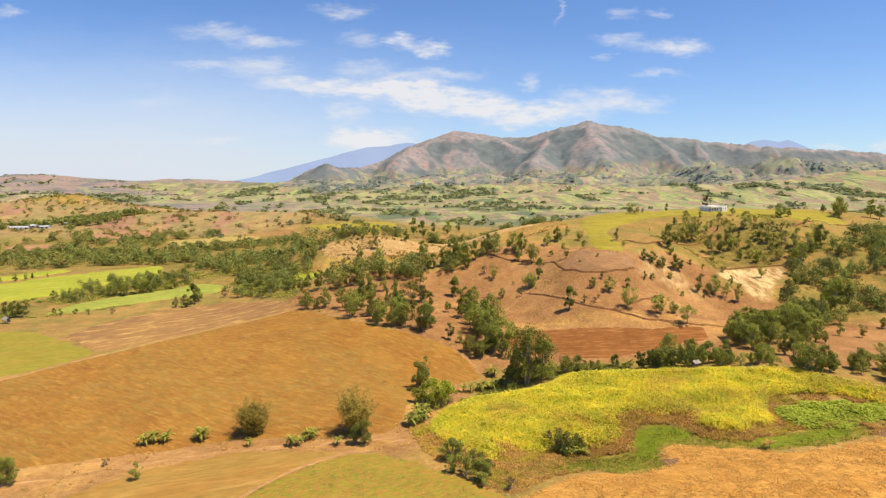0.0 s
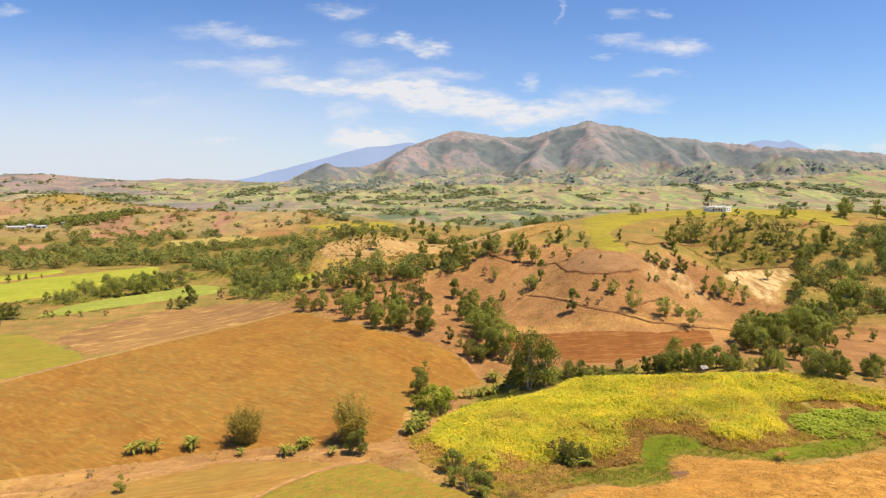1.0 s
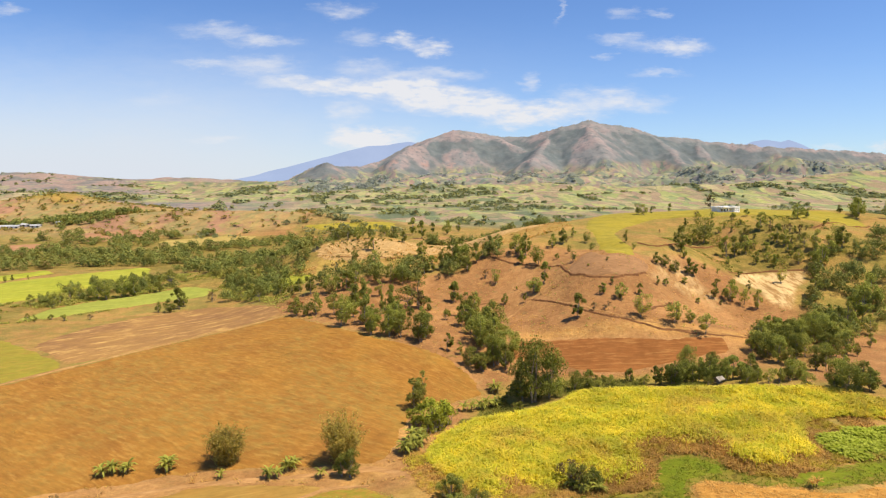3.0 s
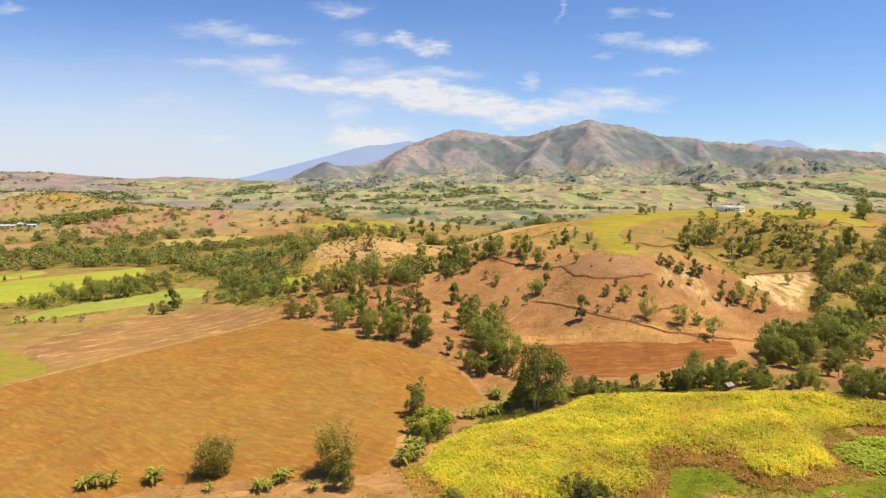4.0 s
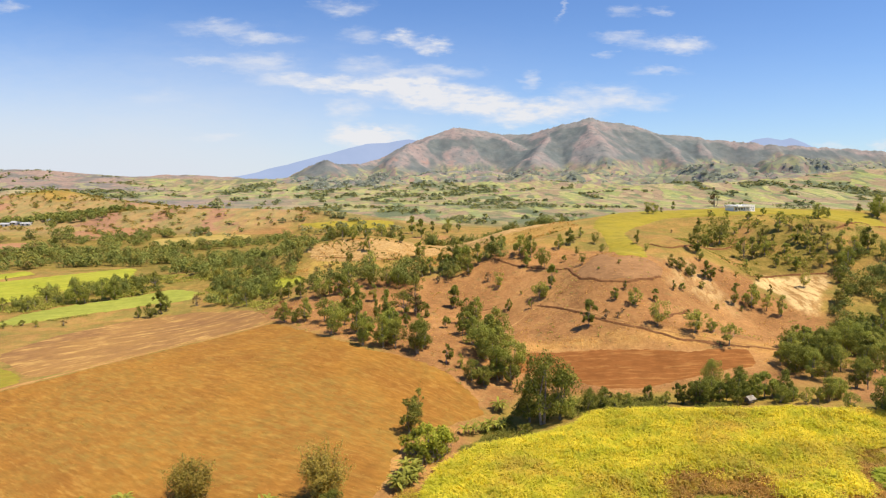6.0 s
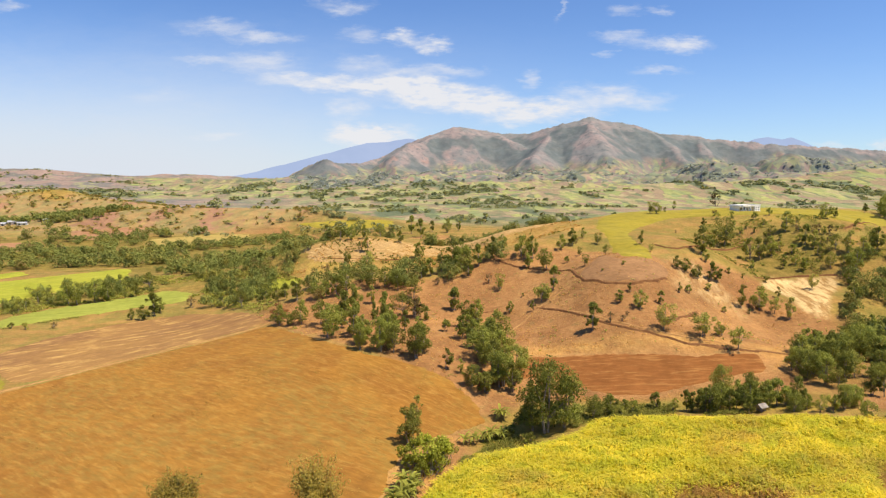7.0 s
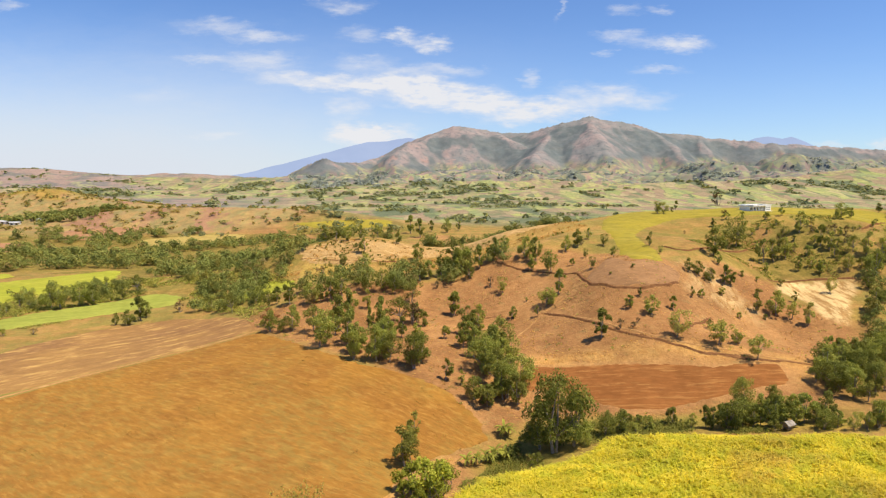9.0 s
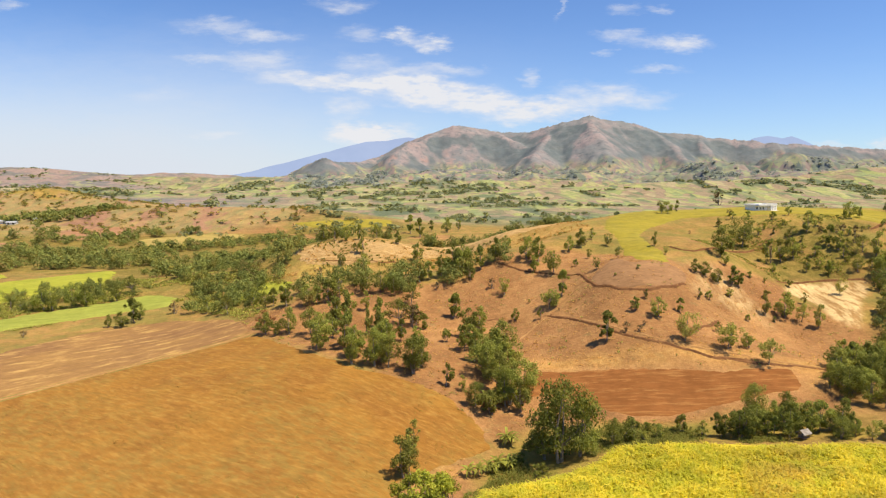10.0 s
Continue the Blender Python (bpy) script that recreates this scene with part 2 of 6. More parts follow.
def ground_paint():
    p = Paint("open_ground", 0.95, 0.1)
    soil, grass, straw = p.mask("cover")[:3]
    scrub, far, rock = p.mask("wild")[:3]
    big, mid, small = p.noise(24), p.noise(5.0), p.noise(0.9)
    c = p.mix(p.step(mid, 0.38, 0.62), (0.36, 0.205, 0.066), (0.285, 0.190, 0.052))
    c = p.mix(p.step(p.noise(11.0, 6.0, 0.65), 0.46, 0.60, 0.0, 0.75), c, (0.215, 0.180, 0.046))
    red = p.mix(p.step(p.calc("ADD", p.calc("MULTIPLY", big, 0.6), p.calc("MULTIPLY", mid, 0.4)), 0.4, 0.6), (0.300, 0.144, 0.056), (0.375, 0.193, 0.074))
    tufts = p.step(p.noise(1.6, 6.0, 0.7, (1, 1.6, 1)), 0.52, 0.68)
    red = p.mix(p.calc("MULTIPLY", tufts, 0.45), red, (0.36, 0.24, 0.088))
    red = p.mix(p.calc("MULTIPLY", p.step(p.noise(3.2), 0.58, 0.7), 0.5), red, (0.21, 0.155, 0.06))
    c = p.mix(soil, c, red)
    green = p.mix(p.step(mid, 0.35, 0.65), (0.33, 0.27, 0.028), (0.24, 0.24, 0.03))
    c = p.mix(grass, c, green)
    dry = p.mix(p.step(p.noise(2.0), 0.35, 0.65), (0.45, 0.235, 0.062), (0.54, 0.32, 0.10))
    c = p.mix(straw, c, dry)
    under = p.mix(p.step(p.noise(3.0), 0.35, 0.65), (0.155, 0.130, 0.026), (0.255, 0.180, 0.046))
    c = p.mix(scrub, c, under)
    # fields of the valley, far off: strips of crop, stubble and fallow with hedges between them
    v = node(p.tree, "ShaderNodeMapping", [p.place, (0, 0, 0), (0, 0, 0.5), (1 / 85, 1 / 260, 0)]).outputs[0]
    wob = node(p.tree, "ShaderNodeTexNoise", [v, None, 1.3, 3.0, 0.6]).outputs["Color"]
    wob = node(p.tree, "ShaderNodeVectorMath", [wob, (0.55, 0.55, 0.0)], operation="MULTIPLY").outputs[0]
    v = node(p.tree, "ShaderNodeVectorMath", [v, wob], operation="ADD").outputs[0]
    cell = node(p.tree, "ShaderNodeTexVoronoi", [v], voronoi_dimensions="2D", distance="MANHATTAN")
    edge = node(p.tree, "ShaderNodeTexVoronoi", [v], voronoi_dimensions="2D", distance="MANHATTAN", feature="F2")
    pick = node(p.tree, "ShaderNodeSeparateColor", [cell.outputs["Color"]]).outputs[0]
    ramp = node(p.tree, "ShaderNodeValToRGB", [pick])
    ramp.color_ramp.interpolation = "CONSTANT"
    # crop, fallow and hedge tones paled and greyed: painted haze of the far valley
    hazed_crops = ((0.26, 0.285, 0.105), (0.335, 0.34, 0.12), (0.30, 0.215, 0.135), (0.23, 0.265, 0.115), (0.355, 0.325, 0.145), (0.145, 0.172, 0.088), (0.28, 0.200, 0.14), (0.36, 0.295, 0.165), (0.30, 0.315, 0.12), (0.30, 0.225, 0.14))
    while len(ramp.color_ramp.elements) < len(hazed_crops):
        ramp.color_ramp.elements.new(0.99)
    for i, crop in enumerate(hazed_crops):
        ramp.color_ramp.elements[i].position = i / len(hazed_crops)
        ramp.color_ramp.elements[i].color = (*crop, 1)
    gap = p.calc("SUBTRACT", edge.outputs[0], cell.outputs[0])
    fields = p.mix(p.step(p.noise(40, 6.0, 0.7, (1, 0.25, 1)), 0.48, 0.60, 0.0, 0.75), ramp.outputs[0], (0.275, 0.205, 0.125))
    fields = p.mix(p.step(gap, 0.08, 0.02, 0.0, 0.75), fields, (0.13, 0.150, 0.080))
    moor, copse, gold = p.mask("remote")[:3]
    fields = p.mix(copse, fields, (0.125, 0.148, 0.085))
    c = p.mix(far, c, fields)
    rough = p.mix(p.step(p.noise(9, 5.0, 0.65, (1, 0.22, 1)), 0.42, 0.58), (0.40, 0.245, 0.072), (0.285, 0.225, 0.062))
    rough = p.mix(p.step(p.noise(24, 6.0, 0.7, (0.7, 0.25, 1)), 0.50, 0.58), rough, (0.36, 0.175, 0.085))
    c = p.mix(gold, c, rough)
    # brown upland with patchy scrub, its colours greyed towards mauve as painted haze
    hazed_heath = p.mix(p.step(p.noise(90, 7.0, 0.7), 0.45, 0.55), (0.29, 0.210, 0.175), (0.165, 0.158, 0.145))
    hazed_heath = p.mix(p.step(p.noise(45, 5.0), 0.56, 0.64, 0.0, 0.7), hazed_heath, (0.34, 0.32, 0.16))
    c = p.mix(moor, c, hazed_heath)
    c = p.mix(rock, c, p.mix(p.step(p.noise(1.5, 5.0, 0.6, (0.14, 1, 1), -1.45), 0.38, 0.56), (0.36, 0.205, 0.075), (0.62, 0.43, 0.20)))
    c = p.tone(c, p.noise(12.0, 7.0, 0.72), 0.78, 1.2)
    c = p.tone(c, small, 0.84, 1.14)
    c = p.tone(c, p.noise(0.35), 0.88, 1.1)
    p.relief(p.calc("ADD", small, p.noise(0.3)), 0.18)
    return p.done(c)


def field_paint(name, a, b, streak, turn, ridge=0.05, size=14.0, contrast=0.5, wide=2.4, long=0.16, weeds=None):
    """Worked land: streaks along wavering rows over broad stains; weeds come up in patches."""
    p = Paint(name, 0.95, 0.1)
    drift = node(p.tree, "ShaderNodeTexNoise", [p.place, None, 1 / 26.0, 2.0, 0.5]).outputs["Color"]
    drift = node(p.tree, "ShaderNodeVectorMath", [drift, (3.5, 3.5, 0.0)], operation="MULTIPLY").outputs[0]
    p.place = node(p.tree, "ShaderNodeVectorMath", [p.place, drift], operation="ADD").outputs[0]
    rows = p.noise(wide, 6.0, 0.65, (long, 1.0, 1.0), turn)
    fine = p.noise(0.6, 5.0, 0.6, (0.3, 1.0, 1.0), turn)
    c = p.mix(p.step(p.noise(size), 0.35, 0.65), a, b)
    c = p.mix(p.calc("MULTIPLY", p.step(rows, 0.5, 0.66), contrast), c, streak)
    if weeds:
        c = p.mix(p.calc("MULTIPLY", p.step(p.noise(21.0, 4.0), 0.40, 0.62), p.step(p.noise(1.6, 5.0, 0.7, (0.6, 1, 1), turn), 0.44, 0.60, 0.15, 0.75)), c, weeds)
    c = p.tone(c, rows, 0.90, 1.08)
    c = p.tone(c, p.noise(3.5, 4.0), 0.93, 1.07)
    c = p.tone(c, fine, 0.86, 1.12)
    p.relief(p.calc("ADD", fine, rows), ridge)
    return p.done(c)


GROUND = ground_paint()
STUBBLE = field_paint("stubble_field", (0.310, 0.146, 0.029), (0.268, 0.120, 0.026), (0.365, 0.210, 0.053), 0.56, 0.09, 9.0, 0.5, 0.9, 0.28, (0.265, 0.165, 0.040))
PLOUGHED = field_paint("ploughed_strip", (0.240, 0.125, 0.052), (0.32, 0.175, 0.060), (0.47, 0.285, 0.095), -0.80, 0.08, 26, 0.8, 2.6, 0.34)
RED_EARTH = field_paint("red_ploughed_earth", (0.225, 0.086, 0.025), (0.255, 0.100, 0.030), (0.38, 0.195, 0.065), 0.05, 0.10, 10, 0.42, 0.7, 0.09)
GREEN_CROP = field_paint("young_green_crop", (0.255, 0.275, 0.050), (0.285, 0.295, 0.058), (0.30, 0.30, 0.06), -0.55, 0.12, 20, 0.4)
LIME_CROP = field_paint("lime_green_crop", (0.28, 0.295, 0.032), (0.33, 0.325, 0.040), (0.38, 0.35, 0.06), -0.55, 0.12, 20, 0.4)
OLIVE_CROP = field_paint("olive_green_pasture", (0.245, 0.215, 0.030), (0.28, 0.215, 0.034), (0.33, 0.175, 0.045), -0.4, 0.12, 6, 0.45, 0.8)
MEADOW = field_paint("hilltop_meadow", (0.315, 0.250, 0.032), (0.275, 0.225, 0.034), (0.35, 0.255, 0.05), 0.4, 0.08, 9, 0.4)
PATCHY_GREEN = field_paint("patchy_green_pasture", (0.245, 0.205, 0.028), (0.33, 0.185, 0.038), (0.34, 0.21, 0.05), -0.4, 0.10, 1.1, 0.12, 0.4, 0.7)
NEAR_STUBBLE = field_paint("ochre_stubble", (0.335, 0.175, 0.042), (0.31, 0.185, 0.046), (0.40, 0.235, 0.07), -0.35, 0.08, 8, 0.4)
STRAW = field_paint("dry_straw", (0.46, 0.220, 0.046), (0.52, 0.265, 0.062), (0.62, 0.365, 0.115), 0.35, 0.20, 6, 0.4, 0.9)
MARSH = field_paint("marsh_grass", (0.185, 0.185, 0.020), (0.235, 0.170, 0.032), (0.26, 0.175, 0.045), 0.3, 0.08, 5, 0.5, 1.0, 0.4)
PALE_CROP = field_paint("cane_litter", (0.40, 0.310, 0.045), (0.36, 0.300, 0.040), (0.42, 0.27, 0.06), 0.3, 0.08, 5, 0.4, 0.8, 0.5)
LEDGE_SOIL = field_paint("pale_ledge_soil", (0.47, 0.300, 0.125), (0.42, 0.255, 0.095), (0.56, 0.385, 0.18), 0.1, 0.30, 6, 0.6, 1.6, 0.3, (0.27, 0.165, 0.065))
GOLD_PASTURE = field_paint("golden_dry_grass", (0.44, 0.285, 0.075), (0.38, 0.265, 0.060), (0.50, 0.34, 0.11), 0.2, 0.12, 5, 0.4, 1.0, 0.5, (0.30, 0.21, 0.055))
BARE_HILL = field_paint("bare_hill_soil", (0.285, 0.152, 0.070), (0.31, 0.168, 0.078), (0.36, 0.20, 0.092), 0.2, 0.06, 6, 0.3, 0.9, 0.4)
BRIGHT_GRASS = field_paint("wet_green_grass", (0.125, 0.165, 0.010), (0.170, 0.185, 0.014), (0.22, 0.20, 0.02), 0.3, 0.06, 4, 0.35, 0.8)
BARE_PLOT = field_paint("bare_plot", (0.33, 0.165, 0.085), (0.38, 0.20, 0.10), (0.42, 0.26, 0.13), 0.1, 0.1, 12, 0.4)
TAN_FIELD = field_paint("tan_field", (0.36, 0.26, 0.075), (0.40, 0.30, 0.09), (0.44, 0.33, 0.12), 0.1, 0.1, 12, 0.4)
TRACK = field_paint("trodden_earth", (0.40, 0.215, 0.082), (0.33, 0.175, 0.066), (0.48, 0.28, 0.12), -0.3, 0.06, 2.5, 0.5, 0.9)
# dark red soil, deepened in colour for the shadow along the ledges
BANK = plain_paint("cut_earth", (0.15, 0.066, 0.028), (0.22, 0.105, 0.043), 1.2, 0.95, 0.1)
BARK = plain_paint("bark", (0.21, 0.17, 0.125), (0.36, 0.30, 0.235), 0.4)
LEAF = leaf_paint("dark_foliage", (0.195, 0.215, 0.042), (0.375, 0.380, 0.085), 0.50)
LEAF_LIGHT = leaf_paint("olive_foliage", (0.205, 0.215, 0.042), (0.44, 0.42, 0.10), 0.48)
LEAF_DRY = leaf_paint("dry_foliage", (0.14, 0.095, 0.038), (0.26, 0.185, 0.075), 0.15)
LEAF_BAMBOO = leaf_paint("bamboo_foliage", (0.33, 0.275, 0.050), (0.60, 0.46, 0.12), 0.52)
LEAF_BANANA = leaf_paint("banana_leaf", (0.20, 0.22, 0.032), (0.42, 0.40, 0.085), 0.4)
LEAF_CANE = leaf_paint("cane_leaf", (0.70, 0.625, 0.066), (0.90, 0.785, 0.130), 0.60, 0.0, 0.14, (16.0, (0.72, 0.56, 0.13), (0.56, 0.60, 0.075)))
LEAF_CANE_DRY = leaf_paint("dry_cane_leaf", (0.42, 0.25, 0.070), (0.68, 0.43, 0.125), 0.45, 0.0, 0.2, (6.0, (0.50, 0.44, 0.05), (0.36, 0.19, 0.07)))
LEAF_MARSH = leaf_paint("marsh_blade", (0.17, 0.21, 0.020), (0.33, 0.33, 0.05), 0.4, 0.0, 0.25, (3.0, (0.30, 0.21, 0.06), (0.22, 0.25, 0.03)))
LEAF_GOLD = far_leaf_paint("golden_scrub_foliage", (0.25, 0.205, 0.052), (0.44, 0.31, 0.085))
LEAF_RUST = leaf_paint("rust_foliage", (0.16, 0.085, 0.035), (0.34, 0.15, 0.055), 0.35)
LEAF_BRIGHT = leaf_paint("bright_bush_foliage", (0.26, 0.285, 0.034), (0.47, 0.46, 0.075), 0.50)
LEAF_TARO = leaf_paint("taro_leaf", (0.27, 0.32, 0.025), (0.50, 0.53, 0.085), 0.4, 0.0, 0.2)
LEAF_STRAW = leaf_paint("straw_blade", (0.47, 0.245, 0.055), (0.68, 0.41, 0.125), 0.3, 0.0, 0.2)
LEAF_STUBBLE = leaf_paint("cut_stalk", (0.24, 0.13, 0.028), (0.46, 0.28, 0.07), 0.3, 0.0, 0.15, (9.0, (0.26, 0.22, 0.035), (0.30, 0.16, 0.04)))
LEAF_FAR = far_leaf_paint("far_foliage", (0.175, 0.200, 0.050), (0.30, 0.315, 0.085))
# far hedge leaves, lightened and greyed in colour to stand in for haze
LEAF_HEDGE = far_leaf_paint("hazed_hedge_foliage", (0.215, 0.240, 0.110), (0.31, 0.325, 0.150))
# foothill leaves: pale grey-green, with the haze painted into the colour
LEAF_FOOT = leaf_paint("hazed_hill_foliage", (0.28, 0.30, 0.24), (0.36, 0.375, 0.30), 0.45)
CULM = plain_paint("bamboo_culm", (0.24, 0.20, 0.07), (0.33, 0.27, 0.11), 0.5, 0.5)
WHITEWASH = plain_paint("white_wall", (0.86, 0.84, 0.80), (0.78, 0.76, 0.71), 2.0)
ROOF_SHEET = plain_paint("grey_roof_sheet", (0.50, 0.50, 0.50), (0.36, 0.36, 0.37), 2.5, 0.5, 0.4)
THATCH = plain_paint("weathered_thatch", (0.22, 0.19, 0.165), (0.36, 0.32, 0.28), 0.5)
DOOR_SHADE = plain_paint("painted_door_shade", (0.05, 0.045, 0.04), (0.07, 0.06, 0.05), 1.0)
MUD = plain_paint("wet_mud", (0.17, 0.085, 0.045), (0.23, 0.12, 0.065), 0.8, 0.75, 0.2)


def glass_paint():
    p = Paint("window_glass", 0.08, 0.5)
    return p.done((0.03, 0.04, 0.05))


GLASS = glass_paint()


def mountain_paint():
    """Dry grass on the spurs, forest in the folds, patchwork of plots towards the foot; all tinted grey-blue as painted
    haze.
    """
    p = Paint("hazed_mountain_slope", 0.95, 0.1)
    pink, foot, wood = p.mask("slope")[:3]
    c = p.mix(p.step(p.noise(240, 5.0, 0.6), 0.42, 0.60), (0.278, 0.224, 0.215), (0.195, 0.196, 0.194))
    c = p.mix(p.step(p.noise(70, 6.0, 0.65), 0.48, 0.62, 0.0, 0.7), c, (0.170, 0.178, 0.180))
    c = p.mix(p.calc("MULTIPLY", pink, p.step(p.noise(90, 5.0, 0.65), 0.44, 0.56)), c, (0.330, 0.222, 0.195))
    v = node(p.tree, "ShaderNodeMapping", [p.place, (0, 0, 0), (0, 0, 0.4), (1 / 95, 1 / 170, 0)]).outputs[0]
    wob = node(p.tree, "ShaderNodeTexNoise", [v, None, 1.6, 4.0, 0.6]).outputs["Color"]
    wob = node(p.tree, "ShaderNodeVectorMath", [wob, (0.9, 0.9, 0.0)], operation="MULTIPLY").outputs[0]
    v = node(p.tree, "ShaderNodeVectorMath", [v, wob], operation="ADD").outputs[0]
    cell = node(p.tree, "ShaderNodeTexVoronoi", [v], voronoi_dimensions="2D", distance="MANHATTAN")
    ramp = node(p.tree, "ShaderNodeValToRGB", [node(p.tree, "ShaderNodeSeparateColor", [cell.outputs["Color"]]).outputs[0]])
    ramp.color_ramp.interpolation = "CONSTANT"
    plots = ((0.320, 0.315, 0.145), (0.30, 0.205, 0.160), (0.25, 0.275, 0.145), (0.355, 0.330, 0.160), (0.155, 0.178, 0.122), (0.31, 0.255, 0.165), (0.28, 0.200, 0.165), (0.20, 0.220, 0.135))
    while len(ramp.color_ramp.elements) < len(plots):
        ramp.color_ramp.elements.new(0.99)
    for i, plot in enumerate(plots):
        ramp.color_ramp.elements[i].position = i / len(plots)
        ramp.color_ramp.elements[i].color = (*plot, 1)
    low = p.mix(p.step(p.noise(60, 6.0, 0.7), 0.50, 0.60, 0.0, 0.55), ramp.outputs[0], (0.235, 0.185, 0.130))
    c = p.mix(foot, c, low)
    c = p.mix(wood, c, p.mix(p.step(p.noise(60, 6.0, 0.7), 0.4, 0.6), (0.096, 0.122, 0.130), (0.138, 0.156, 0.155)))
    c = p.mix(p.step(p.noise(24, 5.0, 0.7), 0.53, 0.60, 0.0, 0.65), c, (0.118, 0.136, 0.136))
    c = p.tone(c, p.noise(40, 5.0), 0.90, 1.10)
    p.relief(p.noise(80, 5.0, 0.55), 5.0)
    return p.done(c)


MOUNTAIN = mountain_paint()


def haze_glow_paint():
    """Blue far distance: forest behind many kilometres of lit air; haze painted as emission."""
    p = Paint("blue_haze_glow", 1.0, 0.0)
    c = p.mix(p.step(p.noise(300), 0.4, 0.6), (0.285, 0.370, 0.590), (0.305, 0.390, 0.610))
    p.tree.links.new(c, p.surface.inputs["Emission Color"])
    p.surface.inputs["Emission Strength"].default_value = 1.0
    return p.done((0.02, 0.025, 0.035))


HAZE_GLOW = haze_glow_paint()

# ---- building helpers ----
def sheet(name, verts, faces, material, smooth=True):
    """An object from arrays of corners and faces."""
    me = bpy.data.meshes.new(name)
    verts, faces = np.asarray(verts, np.float32), np.asarray(faces, np.int32)
    k = faces.shape[1]
    me.vertices.add(len(verts))
    me.vertices.foreach_set("co", verts.ravel())
    me.loops.add(faces.size)
    me.loops.foreach_set("vertex_index", faces.ravel())
    me.polygons.add(len(faces))
    me.polygons.foreach_set("loop_start", np.arange(0, faces.size, k, dtype=np.int32))
    me.polygons.foreach_set("use_smooth", np.full(len(faces), smooth))
    me.update(calc_edges=True)
    me.materials.append(material)
    return new(name, me)


def mask_layer(ob, name, r, g, b):
    layer = ob.data.attributes.new(name, "FLOAT_COLOR", "POINT")
    layer.data.foreach_set("color", np.stack([r, g, b, np.ones_like(r)], 1).astype(np.float32).ravel())


def grid_faces(rows, cols, closed=False):
    i, j = np.meshgrid(np.arange(rows - 1), np.arange(cols if closed else cols - 1), indexing="ij")
    k = (j + 1) % cols
    return np.stack([i * cols + j, i * cols + k, (i + 1) * cols + k, (i + 1) * cols + j], -1).reshape(-1, 4)


def inside(x, y, corners):
    """How far each place lies inside a closed outline in the plan (negative outside)."""
    x, y = np.asarray(x, float), np.asarray(y, float)
    near, odd = np.full(x.shape, 1e9), np.zeros(x.shape, bool)
    for (ax, ay), (bx, by) in zip(corners, corners[1:] + corners[:1]):
        dx, dy = bx - ax, by - ay
        s = np.clip(((x - ax) * dx + (y - ay) * dy) / (dx * dx + dy * dy + 1e-9), 0, 1)
        near = np.minimum(near, np.hypot(x - ax - s * dx, y - ay - s * dy))
        if ay != by:
            odd ^= ((ay > y) != (by > y)) & (x < ax + (y - ay) * dx / dy)
    return np.where(odd, near, -near)


def rounded(corners, times=2):
    for _ in range(times):
        out = []
        for (ax, ay), (bx, by) in zip(corners, corners[1:] + corners[:1]):
            out += [(0.88 * ax + 0.12 * bx, 0.88 * ay + 0.12 * by), (0.12 * ax + 0.88 * bx, 0.12 * ay + 0.88 * by)]
        corners = out
    return corners


# ---- outlines in the plan ----
BROWN = [(-81.2, 154.4), (-70.9, 168.4), (-57.4, 184.1), (-43.3, 200.1), (-35.2, 190.4), (-22.9, 175.0), (-12.8, 166.7), (-2.1, 162.9),
         (5.2, 158.3), (9.9, 152.2), (11.2, 145.5), (4.6, 138.8), (-3.5, 129.6), (-5.3, 116.3), (-7.4, 108.5), (-16.4, 107.6), (-26.3, 107.5),
         (-36.0, 106.9), (-41.8, 104.3), (-48.4, 101.9), (-57.7, 98.5), (-67.3, 95.4), (-77.7, 92.1), (-103.9, 124.8), (-95.0, 136.7)]
STRIP = [(-103.8, 175.6), (-102.2, 197.2), (-92.7, 221.3), (-75.9, 230.9), (-54.7, 220.8), (-44.6, 203.0), (-58.8, 187.4), (-72.0, 170.3), (-82.6, 156.6)]
PASTURE = [(-126.9, 184.3), (-116.3, 183.1), (-103.8, 173.4), (-83.4, 155.8), (-90.2, 146.0), (-97.2, 138.8), (-107.0, 121.0), (-154.3, 177.9)]
GREEN_NEAR = [(-130.0, 211.2), (-129.0, 226.3), (-121.7, 240.0), (-107.3, 251.6), (-98.2, 263.6), (-86.3, 259.9), (-84.7, 248.0), (-98.0, 239.6), (-114.0, 224.5), (-123.1, 212.3)]
GREEN_FAR = [(-184.5, 270.0), (-176.9, 281.0), (-164.7, 290.4), (-151.1, 304.7), (-140.2, 330.1), (-121.1, 281.7), (-130.0, 271.5), (-139.4, 257.2), (-146.0, 241.4), (-159.0, 232.1), (-191.0, 221.3), (-222.8, 259.0)]
GREEN_BACK = [(-200.0, 295.1), (-187.3, 322.5), (-176.2, 308.1), (-188.1, 281.9), (-217.0, 267.0), (-230.7, 283.0)]
RED_PLOT = [(19.9, 170.6), (39.7, 167.2), (58.5, 163.4), (72.9, 165.2), (71.6, 158.0), (57.4, 156.0), (46.0, 153.5), (37.8, 153.6), (32.6, 157.0), (26.1, 161.5), (20.0, 160.8)]
TOP_MEADOW = [(53.5, 205.6), (64.1, 208.0), (66.5, 218.0), (68.5, 227.6), (68.4, 239.8), (70.3, 253.5), (78.6, 268.0), (87.7, 275.6), (98.3, 280.6), (106.0, 278.5), (119.7, 272.9), (129.6, 265.8), (140.0, 256.0), (148.3, 245.6), (163.0, 255.0), (185.0, 278.0), (190.0, 300.0), (160.0, 322.0), (110.0, 318.0), (80.0, 304.0), (68.0, 285.0), (63.2, 267.2), (62.5, 254.6), (60.8, 239.0), (57.2, 221.0)]
